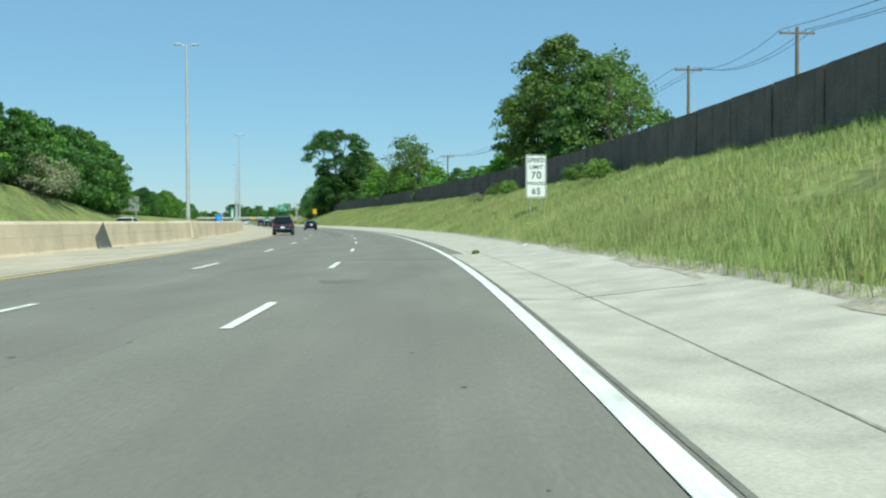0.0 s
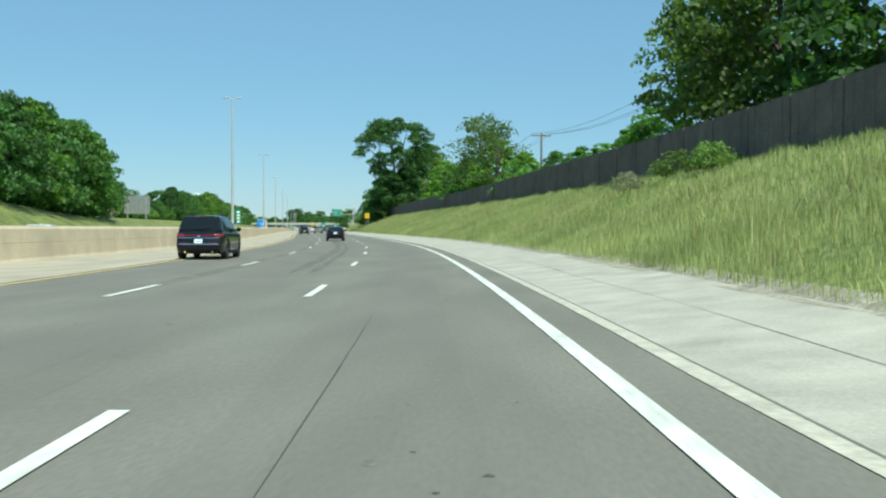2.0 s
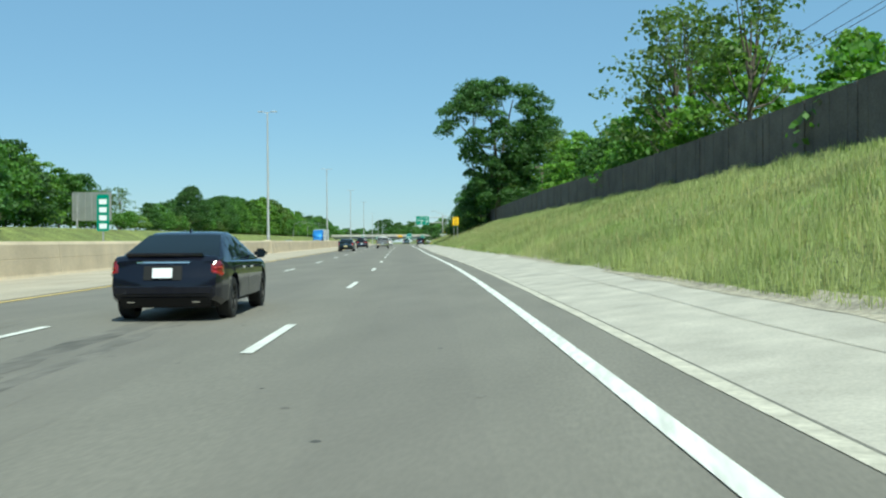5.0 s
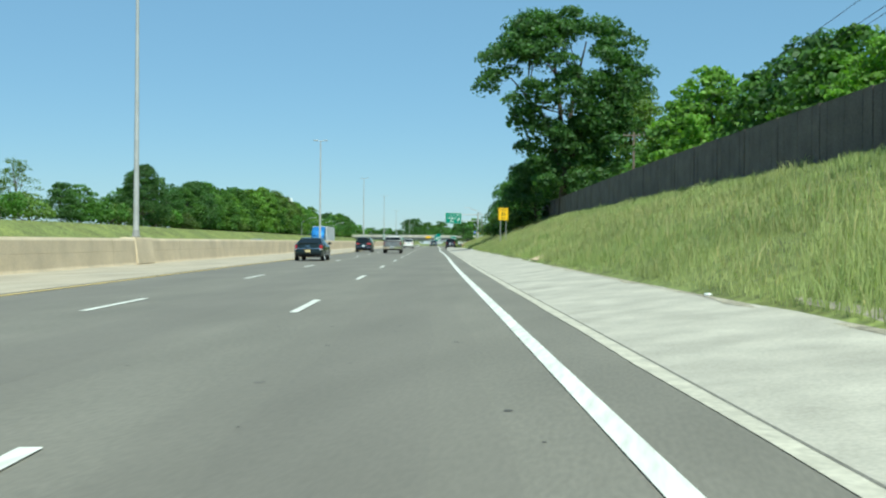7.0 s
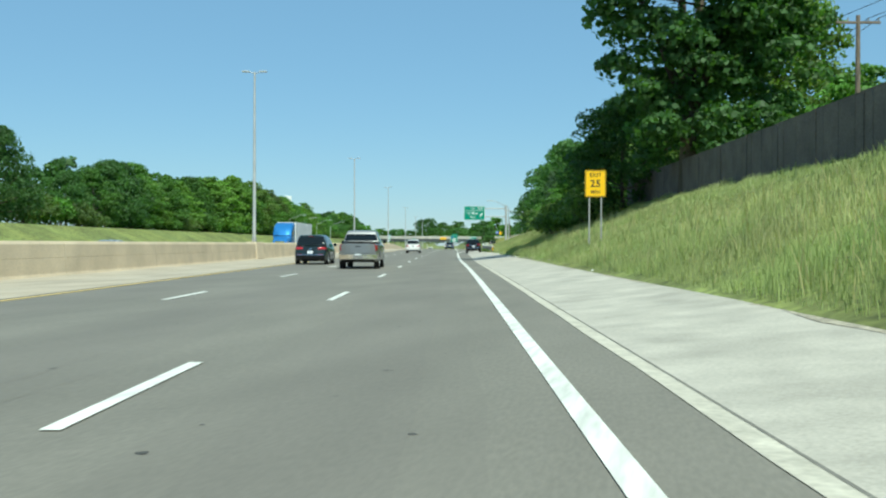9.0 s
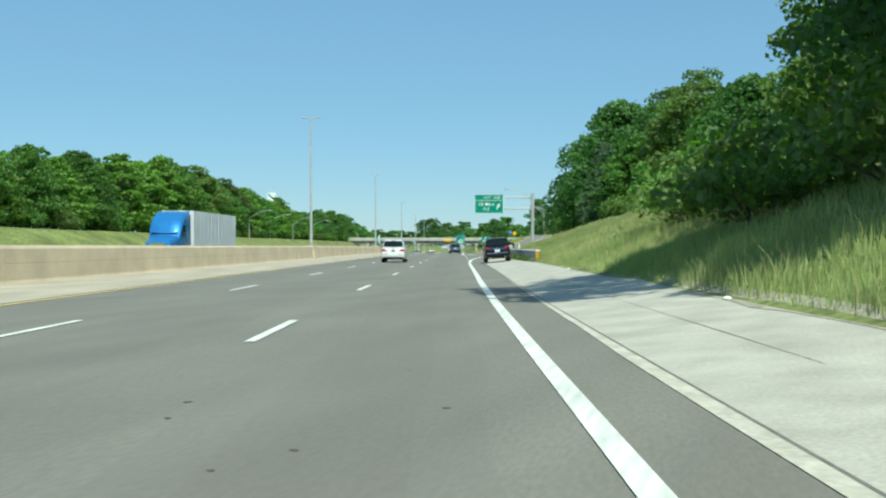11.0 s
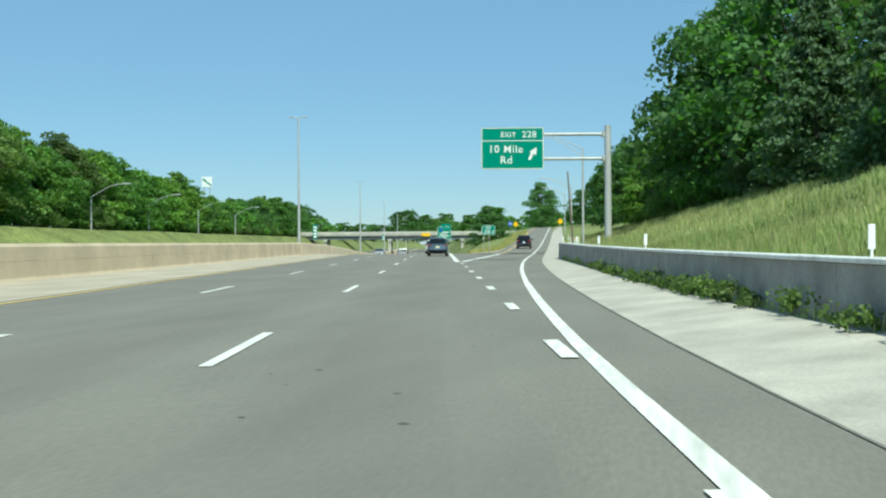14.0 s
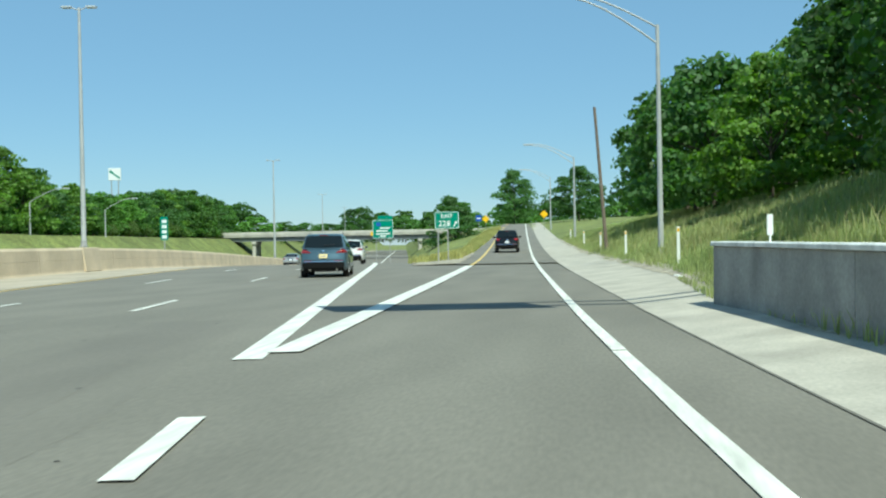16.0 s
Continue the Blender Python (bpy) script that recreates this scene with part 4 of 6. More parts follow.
def leaf_cloud(rng, centres, radii, count, size, flat=0.75, droop=0.0):
    """Leaves as small bent quads round many lobes."""
    n = len(centres) * count
    c = np.repeat(np.array(centres), count, axis=0)
    r = np.repeat(np.array(radii), count)
    d = rng.normal(size=(n, 3))
    d /= np.linalg.norm(d, axis=1)[:, None]
    d[:, 2] = np.where(rng.rand(n) < 0.3, d[:, 2], np.abs(d[:, 2]) * 0.9 - 0.15)
    p = c + d * (r * (0.72 + 0.42 * rng.rand(n)))[:, None] * [1, 1, flat]
    p[:, 2] -= droop * rng.rand(n)
    nrm = d * [0.8, 0.8, 1.1] + 0.55 * rng.normal(size=(n, 3))
    nrm /= np.linalg.norm(nrm, axis=1)[:, None]
    u = np.cross(nrm, rng.normal(size=(n, 3)))
    u /= np.linalg.norm(u, axis=1)[:, None]
    v = np.cross(nrm, u)
    k = (size * (0.6 + 0.8 * rng.rand(n)))[:, None]
    verts = np.empty((n * 4, 3))
    verts[0::4], verts[1::4] = p - u * k * 0.5, p + v * k * 0.42 + nrm * k * 0.1
    verts[2::4], verts[3::4] = p + u * k * 0.62, p - v * k * 0.42 + nrm * k * 0.1
    faces = np.arange(n * 4).reshape(n, 4)
    return verts, faces


def fast_mesh(name, verts, faces, mat):
    me = bpy.data.meshes.new(name)
    w = faces.shape[1]
    me.vertices.add(len(verts))
    me.vertices.foreach_set("co", np.asarray(verts, dtype=np.float32).ravel())
    me.loops.add(faces.size)
    me.loops.foreach_set("vertex_index", faces.ravel().astype(np.int32))
    me.polygons.add(len(faces))
    me.polygons.foreach_set("loop_start", np.arange(0, faces.size, w, dtype=np.int32))
    me.update(calc_edges=True)
    me.materials.append(mat)
    return me


def grow(kind, seed, height, spread, leaf, label, lobes=70, count=80, size=0.34, bare=0.22, flat=0.8):
    """A prototype tree, standing at the origin."""
    rng = np.random.RandomState(seed)
    t = thing("tree", Matrix(), label, "tree")
    bm = B()
    tr = max(0.10, height * 0.018)
    bend = rng.normal(size=2) * height * 0.015
    knots = [Vector((bend[0] * u * u, bend[1] * u * u, height * u)) for u in (0, 0.2, 0.4, 0.6, 0.8)]
    knots[0].z = -0.4
    for i in range(4):
        tube(bm, knots[i], knots[i + 1], tr * (1 - i * 0.22), tr * (0.78 - i * 0.22), 9)
    centres, radii = [], []
    for i in range(lobes):
        u = rng.rand()
        z = height * (bare + (0.93 - bare) * u)
        w = spread * (math.sin(math.pi * (0.18 + 0.80 * u) ** 0.85)) ** 0.7
        a, q = rng.rand() * 2 * math.pi, w * math.sqrt(0.15 + 0.85 * rng.rand())
        x, y = math.cos(a) * q, math.sin(a) * q
        centres.append((x, y, z + rng.normal() * 0.03 * height))
        radii.append(spread * (0.20 + 0.16 * rng.rand()) * (1.1 - 0.4 * u))
    if kind == "limbed":
        centres = [c for c in centres if rng.rand() < 0.8 or c[2] > height * 0.5]
        radii = radii[:len(centres)]
    for i in rng.permutation(len(centres))[:16]:
        c = Vector(centres[i])
        a = Vector((bend[0] * 0.1, bend[1] * 0.1, max(height * 0.12, c.z * (0.45 + 0.2 * rng.rand()))))
        mid = a.lerp(c, 0.5) + Vector((0, 0, -0.04 * height))
        tube(bm, a, mid, tr * 0.42, tr * 0.26, 6, False)
        tube(bm, mid, c, tr * 0.26, tr * 0.08, 6, False)
    part("trunk", bm, M_BARK, t)
    v, f = leaf_cloud(rng, centres, radii, count, size, flat)
    crown = new("crown", fast_mesh("crown", v, f, LEAVES[leaf]))
    crown.parent = t
    return t


def cottonwood(seed, height, label):
    """A broad ragged head that overhangs a narrower skirt of foliage round several leaders."""
    rng = np.random.RandomState(seed)
    t = thing("tree", Matrix(), label, "tree")
    bm = B()
    leaders = [(-6.5, 1.0, 0.66), (-2.0, -1.5, 0.86), (3.0, 1.5, 0.84), (7.0, -0.5, 0.62)]
    tube(bm, (0, 0, -0.5), (0.2, 0, height * 0.20), 0.62, 0.50, 12)
    for x, y, u in leaders:
        a, c = Vector((0.2, 0, height * 0.19)), Vector((x, y, height * u))
        mid = a.lerp(c, 0.5) + Vector((-0.12 * x, 0, 1.4))
        tube(bm, a, mid, 0.36, 0.24, 8, False)
        tube(bm, mid, c, 0.24, 0.08, 8, False)
    centres, radii = [], []
    while len(centres) < 155:
        d = rng.normal(size=3)
        d /= np.linalg.norm(d)
        q = 0.55 + 0.45 * rng.rand() ** 0.5
        x, y, z = 10.2 * d[0] * q, 6.6 * d[1] * q, height * 0.655 + height * 0.31 * d[2] * q
        if noise.noise((x * 0.16, y * 0.16, z * 0.16 + 4.0)) < -0.30 or (x < 2 and noise.noise((2.5, y * 0.42, z * 0.10)) < 0.02) or (z < height * 0.5 and (x < -6.5 or x > 8.5)):
            continue
        centres.append((x, y, z))
        radii.append(1.1 + 0.9 * rng.rand())
    for i in range(70):
        a, q, u = rng.rand() * 6.28, math.sqrt(rng.rand()), rng.rand()
        centres.append((1.4 + math.cos(a) * q * (6.0 + 1.6 * u), math.sin(a) * q * 4.0, height * (0.10 + 0.36 * u)))
        radii.append(1.0 + 0.8 * rng.rand())
    for i in range(16):
        c = Vector(centres[rng.randint(150)])
        x, y, u = leaders[rng.randint(4)]
        tube(bm, Vector((x, y, height * u)) * 0.7 + Vector((0, 0, 2.0)), c, 0.13, 0.03, 6, False)
    part("trunk", bm, M_BARK, t)
    v, f = leaf_cloud(rng, centres, radii, 170, 0.40, 0.8)
    crown = new("crown", fast_mesh("crown", v, f, LEAVES["deep"]))
    crown.parent = t
    return t


def spruce(seed, height, spread, label):
    rng = np.random.RandomState(seed)
    t = thing("tree", Matrix(), label, "tree")
    bm = B()
    tube(bm, (0, 0, -0.4), (0, 0, height * 0.98), height * 0.014, 0.02, 8)
    part("trunk", bm, M_BARK, t)
    centres, radii = [], []
    for i in range(230):
        u = (i + rng.rand()) / 230
        w = spread * (1 - u) ** 0.85
        a = rng.rand() * 2 * math.pi
        q = w * (0.35 + 0.65 * rng.rand())
        centres.append((math.cos(a) * q, math.sin(a) * q, height * (0.05 + 0.93 * u) - q * 0.25))
        radii.append(0.25 + spread * 0.18 * (1 - u))
    v, f = leaf_cloud(rng, centres, radii, 60, 0.21, 0.5, 0.2)
    crown = new("crown", fast_mesh("crown", v, f, LEAVES["spruce"]))
    crown.parent = t
    return t


def bush(seed, height, spread, leaf, label, count=60, size=0.24):
    rng = np.random.RandomState(seed)
    t = thing("bush", Matrix(), label, "bush")
    bm = B()
    centres, radii = [], []
    for i in range(34):
        a, q, u = rng.rand() * 6.28, spread * math.sqrt(rng.rand()) * 0.85, rng.rand()
        centres.append((math.cos(a) * q, math.sin(a) * q, height * (0.12 + 0.75 * u * (1 - 0.5 * (q / spread) ** 2))))
        radii.append(spread * (0.22 + 0.14 * rng.rand()))
    for i in range(9):
        tube(bm, (0, 0, -0.2), centres[i], 0.06, 0.015, 5, False)
    part("branching_stem", bm, M_BARK, t)
    v, f = leaf_cloud(rng, centres, radii, count, size, 0.85)
    crown = new("crown", fast_mesh("crown", v, f, LEAVES[leaf]))
    crown.parent = t
    return t


PROTO = {
    "round_a": (grow("round", 11, 10.0, 4.6, "fresh", "dense round-headed deciduous tree with fresh green leaves", lobes=95, size=0.36, bare=0.05, flat=0.55), 10.0),
    "round_b": (grow("round", 12, 10.0, 5.2, "deep", "dense dark green deciduous tree with a broad crown", lobes=95, size=0.36, bare=0.05, flat=0.55), 10.0),
    "round_c": (grow("round", 13, 10.0, 4.2, "bright", "bright green leafy tree with a loose crown", lobes=90, count=78, size=0.35, bare=0.05, flat=0.55), 10.0),
    "bank_a": (grow("round", 21, 11.0, 5.0, "deep", "broad dark green deciduous tree on the bank", lobes=110, count=150, size=0.27, bare=0.06), 11.0),
    "bank_b": (grow("round", 22, 14.0, 5.4, "olive", "tall olive green deciduous tree on the bank", lobes=120, count=150, size=0.30, bare=0.08), 14.0),
    "bank_c": (grow("round", 25, 10.5, 4.6, "fresh", "leafy green deciduous tree on the bank", lobes=110, count=135, size=0.25, bare=0.05, flat=0.6), 10.5),
    "far_a": (grow("round", 23, 10.0, 4.8, "fresh", "green deciduous tree in the back row", lobes=60, count=42, size=0.55, bare=0.05), 10.0),
    "far_b": (grow("round", 24, 10.0, 5.2, "deep", "dark green deciduous tree in the back row", lobes=60, count=42, size=0.55, bare=0.05), 10.0),
    "cottonwood": (cottonwood(14, 28.0, "tall cottonwood with a broad tattered dark green crown"), 28.0),
    "tall_b": (grow("limbed", 15, 18.0, 6.0, "olive", "tall open deciduous tree with olive green leaves", lobes=120, count=130, size=0.36, bare=0.14), 18.0),
    "slim": (grow("limbed", 16, 12.0, 4.3, "olive", "thin-leaved tree with bare twigs showing in its crown", lobes=60, count=34, size=0.28), 12.0),
    "spruce": (spruce(17, 10.0, 3.0, "blue-green spruce with drooping boughs"), 10.0),
    "bush_a": (bush(18, 3.0, 2.4, "fresh", "leafy green bush on the bank"), 3.0),
    "bush_b": (bush(19, 3.0, 2.6, "olive", "untidy olive green bush on the bank"), 3.0),
    "bloom": (bush(20, 4.5, 3.0, "bloom", "large bush covered with pale blossom", 55, 0.22), 4.5),
}
_used = set()
_tr = random.Random(7)


def plant(kind, s, off, height, group, z=None, fat=1.0, turn=None):
    ob, h0 = PROTO[kind]
    k = height / h0
    g = ground_z(s, off) if z is None else z
    m = stand(s, off, g - 0.05, _tr.uniform(0, 360) if turn is None else turn) @ Matrix.Diagonal((k * fat, k * fat, k, 1))
    if kind not in _used:
        _used.add(kind)
        ob.matrix_basis = m
        ob["group"] = group
        return
    made = {}
    for o in (ob, *ob.children_recursive):
        made[o] = o.copy()
        scene.collection.objects.link(made[o])
        made[o].parent = made.get(o.parent, o.parent)
    made[ob].matrix_basis = m
    made[ob]["group"] = group


LEFT, RIGHT, FAR = "trees beyond the opposite carriageway", "trees on the right-hand bank", "trees behind the bridge"
# left bank: a tall dense row on the high part, then lower trees behind the sign
s, k = 92.0, 0
while s < 240:
    plant(_tr.choice(["round_a", "round_c", "round_a", "round_b"]), s, -44.8 + _tr.uniform(-0.8, 0.8), _tr.uniform(15.8, 17.0) + 1.3 * smooth(s, 165, 205) + 0.9 * smooth(s, 200, 222) - ground_z(s, -44.5), LEFT, fat=0.84)
    if k % 2:
        plant(_tr.choice(["far_a", "far_b"]), s + 3, -54 + _tr.uniform(-2, 2), _tr.uniform(11.0, 13.0), LEFT, fat=0.95)
    s, k = s + _tr.uniform(6.0, 7.4), k + 1
for s, off, h in ((149, -41.3, 5.6), (155, -41.0, 5.0), (161, -41.6, 5.8), (252, -43.0, 3.4)):
    plant("bloom", s, off, h, LEFT)
for kind, s, off, h in (("round_b", 245, -46.5, 12.5), ("round_a", 252, -48, 11.5), ("round_c", 259, -50, 11.5), ("round_b", 267, -51, 11.6), ("round_a", 275, -52, 12.0),
                        ("round_b", 284, -53, 11.3), ("round_c", 292, -53, 10.2), ("round_a", 301, -52, 9.2), ("round_b", 311, -52, 8.6), ("slim", 321, -51, 7.0), ("slim", 329, -51, 7.6), ("bush_a", 306, -49, 4.0), ("bush_a", 316, -47.5, 3.6),
                        ("bush_b", 323, -47.0, 3.4), ("round_b", 333, -47.0, 5.0), ("round_a", 340, -47.2, 5.4), ("bush_a", 347, -46.5, 4.0), ("bush_b", 354, -47.0, 3.4), ("round_b", 366.0, -46.8, 9.9), ("bush_b", 374.5, -47.5, 4.2), ("bush_a", 379.5, -47.0, 3.8), ("bush_b", 383.0, -45.0, 3.0)):
    plant("bank_a" if s > 360 and kind == "round_b" else kind, s, off, h, LEFT, fat=0.84 if s > 360 and kind == "round_b" else 1.0)
s, k = 386.0, 0
while s < 722:
    tall = float(np.interp(s, [386, 392, 398, 415, 440, 464, 487, 503, 528, 540, 555, 570, 582, 592, 610, 640, 690, 736], [6.8, 7.4, 9.2, 9.6, 9.8, 11.2, 12.2, 11.8, 11.0, 11.0, 10.6, 10.2, 9.8, 7.6, 7.0, 8.4, 11.5, 9.0]))
    kinds = ["bank_a", "bank_b", "bank_c"] if s < 418 else ["bank_c", "round_c", "bank_c", "bank_b"] if s < 540 else ["round_a", "round_b", "round_c"]
    plant(_tr.choice(kinds), s, -47.4 + _tr.uniform(-1.2, 1.0), tall * _tr.choice([0.86, 0.95, 1.0, 1.05]), LEFT, fat=_tr.uniform(0.95, 1.2))
    if k % 2:
        plant(_tr.choice(["far_a", "far_b"]), s + 3, -57 + _tr.uniform(-3, 3), tall * _tr.uniform(0.95, 1.15), LEFT, fat=1.15)
    if s > 384 and k % 3 != 1:
        plant(_tr.choice(["bush_a", "bush_b", "bush_a"]), s + 2, -44.6 + _tr.uniform(-0.6, 0.4), _tr.uniform(1.8, 3.2), LEFT)
    s, k = s + _tr.uniform(5.8, 7.6), k + 1
# right bank behind the wall
for kind, s, off, h in (("tall_b", 131, 21.5, 18.2), ("tall_b", 141, 22.0, 15.5), ("round_b", 122, 24, 13.5), ("slim", 108, 20.5, 12.5), ("slim", 100, 20, 9.0), ("round_a", 151, 20.5, 6.6), ("round_a", 157, 20.5, 5.8),
                        ("round_a", 170, 21, 5.2), ("round_a", 179, 21.5, 5.6), ("round_b", 189, 21, 5.6), ("slim", 214, 18.5, 12.5), ("round_c", 222, 20.5, 10.0), ("slim", 233, 19.5, 15.5), ("slim", 226, 18.5, 13.0), ("round_a", 239, 19, 9.0),
                        ("bush_a", 196, 18.5, 5.0), ("round_c", 204, 20.5, 6.8), ("round_a", 250, 22, 7.0), ("round_c", 258, 21, 6.5), ("round_a", 268, 24, 9.5), ("round_b", 277, 25, 10.5), ("round_a", 286, 26, 11.0),
                        ("round_c", 296, 23, 11.6), ("round_a", 305, 24, 11.2), ("round_c", 315, 25, 9.4), ("round_a", 328, 25, 7.8),
                        ("tall_b", 349, 26, 19.0), ("round_b", 346, 13.0, 9.5), ("tall_b", 372, 22, 15.0),
                        ("round_b", 380, 24, 12), ("round_a", 392, 28, 11), ("round_b", 404, 24, 11), ("round_a", 416, 26, 12.5), ("tall_b", 428, 25, 15.5), ("round_b", 441, 24, 14.5), ("tall_b", 452, 27, 17.5),
                        ("round_c", 434, 20, 10.0), ("round_b", 461, 22.5, 17.6), ("round_b", 472, 20.5, 15.0), ("spruce", 438, 16.8, 9.6), ("spruce", 449, 17.6, 11.0), ("spruce", 458, 18.0, 9.6), ("round_a", 480, 21.5, 12.5), ("round_b", 491, 24, 11.5),
                        ("round_b", 512, 21, 9.5), ("round_c", 501, 20.5, 7.5), ("round_a", 521, 22.5, 10.5), ("round_b", 532, 25, 11), ("round_a", 503, 26, 10.5), ("round_b", 514, 29, 10.5), ("round_a", 527, 31, 10), ("round_c", 541, 33, 9), ("round_b", 556, 36, 9), ("round_a", 574, 38, 8.5), ("round_b", 595, 42, 8.5), ("round_c", 615, 46, 8),
                        ("round_a", 640, 50, 8), ("round_b", 668, 40, 12.0), ("round_c", 560, 46, 10), ("round_c", 300, 36, 9), ("round_a", 408, 36, 13), ("round_b", 424, 38, 14), ("round_c", 470, 34, 14), ("round_a", 486, 36, 13)):
    fine = {"round_b": "bank_a", "tall_b": "bank_b", "round_a": "bank_c", "round_c": "bank_c"}
    plant(fine.get(kind, kind) if 330 < s < 500 and off < 30 else kind, s, off, h, RIGHT, fat=1.05)
plant("round_b", 640, 10.5, 10.5, RIGHT, z=-0.5)
plant("round_b", 706, 30, 14.0, RIGHT, fat=0.85)
plant("cottonwood", 333, 15.0, 26.3, RIGHT, turn=0.0, fat=1.07)
plant("bloom", 125.5, 10.6, 1.5, RIGHT)
for kind, s, off, h in (("bush_b", 352, 8.5, 3.4), ("bush_a", 357, 10, 3.6), ("bush_b", 363, 9.2, 3.2), ("bush_a", 369, 10.5, 3.4), ("bush_b", 346, 10.5, 3.4), ("bush_b", 376, 13, 3.0), ("bush_a", 388, 14.5, 2.8),
                        ("bush_b", 118, 12.9, 1.5), ("bush_b", 124, 12.8, 1.6), ("bush_b", 90, 13.0, 1.5), ("bush_b", 84, 13.0, 1.5), ("bush_b", 420, 15.5, 2.6), ("bush_a", 466, 16.5, 2.8), ("bush_b", 478, 17.0, 2.6)):
    plant(kind, s, off, h, RIGHT)
# behind the bridge and along the horizon
for i in range(30):
    off = -150 + i * 9.5
    plant(_tr.choice(["far_a", "far_b"]), 800 + _tr.uniform(0, 60) + (60 if -40 < off < 10 else 0), off, _tr.uniform(11, 17) * (0.55 if -62 < off < -18 else 1.0), FAR, z=2.0, fat=1.4)
for i in range(34):
    plant(_tr.choice(["far_a", "far_b"]), 780 + _tr.uniform(0, 40), -150 + i * 8.4 + _tr.uniform(-2, 2), _tr.uniform(6.5, 9.5), FAR, z=2.0, fat=1.9)
for i in range(22):
    plant(_tr.choice(["far_a", "far_b"]), 640 + i * 14, -70 - i * 4 + _tr.uniform(-4, 4), _tr.uniform(9, 13), FAR, fat=1.3)

# ---- tall grass on the banks ----


def grass_sheet(name, seed, count, s_range, off_range, height, width, mat, label, clump=1.0):
    """Bent blades of two triangles each, thicker where the noise gathers them."""
    rng = np.random.RandomState(seed)
    s = rng.uniform(*s_range, size=count)
    u = rng.rand(count)
    e = np.array([edge(float(a)) for a in np.arange(s_range[0], s_range[1] + 2, 2.0)])
    e = np.interp(s, np.arange(s_range[0], s_range[1] + 2, 2.0), e)
    off = e + off_range[0] + (off_range[1] - off_range[0]) * u
    verts, faces = np.empty((count * 5, 3)), np.empty((count * 3, 3), dtype=np.int64)
    grid_s, grid_o = np.arange(s_range[0], s_range[1] + 4, 4.0), np.arange(-13, 16.1, 0.5)
    table = np.array([[ground_z(float(a), float(edge(float(a)) + b)) for b in grid_o] for a in grid_s])
    fi, fj = (s - grid_s[0]) / 4.0, (off - e - grid_o[0]) / 0.5
    i, j = np.clip(fi.astype(int), 0, len(grid_s) - 2), np.clip(fj.astype(int), 0, len(grid_o) - 2)
    a, b = fi - i, fj - j
    z = table[i, j] * (1 - a) * (1 - b) + table[i + 1, j] * a * (1 - b) + table[i, j + 1] * (1 - a) * b + table[i + 1, j + 1] * a * b
    t = np.interp(s, _s, _th)
    x = np.interp(s, _s, _x) + off * np.cos(t)
    y = np.interp(s, _s, _y) + off * np.sin(t)
    patch = 0.6 + 0.5 * np.sin(s * 0.9 + 2 * np.sin(off * 1.7)) * np.sin(off * 1.3 + 1.5 * np.sin(s * 0.37))
    h = height * (0.55 + 0.7 * rng.rand(count)) * np.clip(patch * clump + (1 - clump), 0.35, 1.3)
    w = width * (0.6 + 0.8 * rng.rand(count))
    an = rng.rand(count) * 2 * np.pi
    lean = 0.62 * h * rng.rand(count)
    la = rng.rand(count) * 2 * np.pi
    dx, dy = np.cos(an) * w / 2, np.sin(an) * w / 2
    lx, ly = np.cos(la) * lean, np.sin(la) * lean
    for k, (sx, hz, ll) in enumerate(((-1, 0, 0), (1, 0, 0), (-0.7, 0.55, 0.35), (0.7, 0.55, 0.35), (0, 1.0, 1.0))):
        verts[k::5, 0], verts[k::5, 1], verts[k::5, 2] = x + dx * sx + lx * ll, y + dy * sx + ly * ll, z - 0.03 * (hz == 0) + h * hz
    base = np.arange(count) * 5
    faces[0::3] = np.stack([base, base + 1, base + 3], 1)
    faces[1::3] = np.stack([base, base + 3, base + 2], 1)
    faces[2::3] = np.stack([base + 2, base + 3, base + 4], 1)
    ob = new(name, fast_mesh(name, verts, faces, mat))
    return tagged(ob, label, "grass", kind="stuff")


grass_sheet("tall_grass", 31, 150000, (15, 345), (0.05, 3.2), 0.50, 0.017, M_GRASS, "tall unmown grass along the shoulder")
grass_sheet("bank_grass", 32, 150000, (40, 430), (3.0, 10.4), 0.42, 0.032, M_GRASS, "tall meadow grass covering the bank")
grass_sheet("tall_grass", 33, 80000, (345, 480), (0.06, 3.2), 0.46, 0.018, M_GRASS, "tall unmown grass behind the low wall")
grass_sheet("tall_grass", 39, 20000, (480, 560), (0.10, 3.2), 0.46, 0.026, M_GRASS, "tall unmown grass beside the exit ramp")
grass_sheet("weeds", 37, 2600, (381, 476), (-0.28, -0.10), 0.34, 0.02, M_GRASS, "tufts of weeds along the foot of the wall", 1.0)
grass_sheet("dry_grass", 38, 16000, (514, 640), (-11.5, -8.2), 0.55, 0.05, M_DRY, "dry yellow grass on the bank of the gore", 0.6)
_wd = np.random.RandomState(41)
tufts = [(s_, rail_off(s_) - 0.16 - 0.10 * _wd.rand()) for s_ in np.concatenate([_wd.uniform(384, 440, 150), _wd.normal(419, 1.4, 20), _wd.normal(401, 1.8, 20)])]
tufts += [(54.95, 1.12), (55.06, 1.24)]
v, f = leaf_cloud(_wd, [tuple(spot(s_, o_, ground_z(s_, o_) + 0.04 + 0.22 * _wd.rand() ** 2 * (s_ > 60))) for s_, o_ in tufts], [0.08 + 0.16 * _wd.rand() * (s_ > 60) for s_, _ in tufts], 46, 0.07, 1.1)
tagged(new("leafy_weeds", fast_mesh("leafy_weeds", v, f, LEAVES["olive"])), "leafy green weeds growing from joints and the foot of the wall", "weeds", kind="stuff")
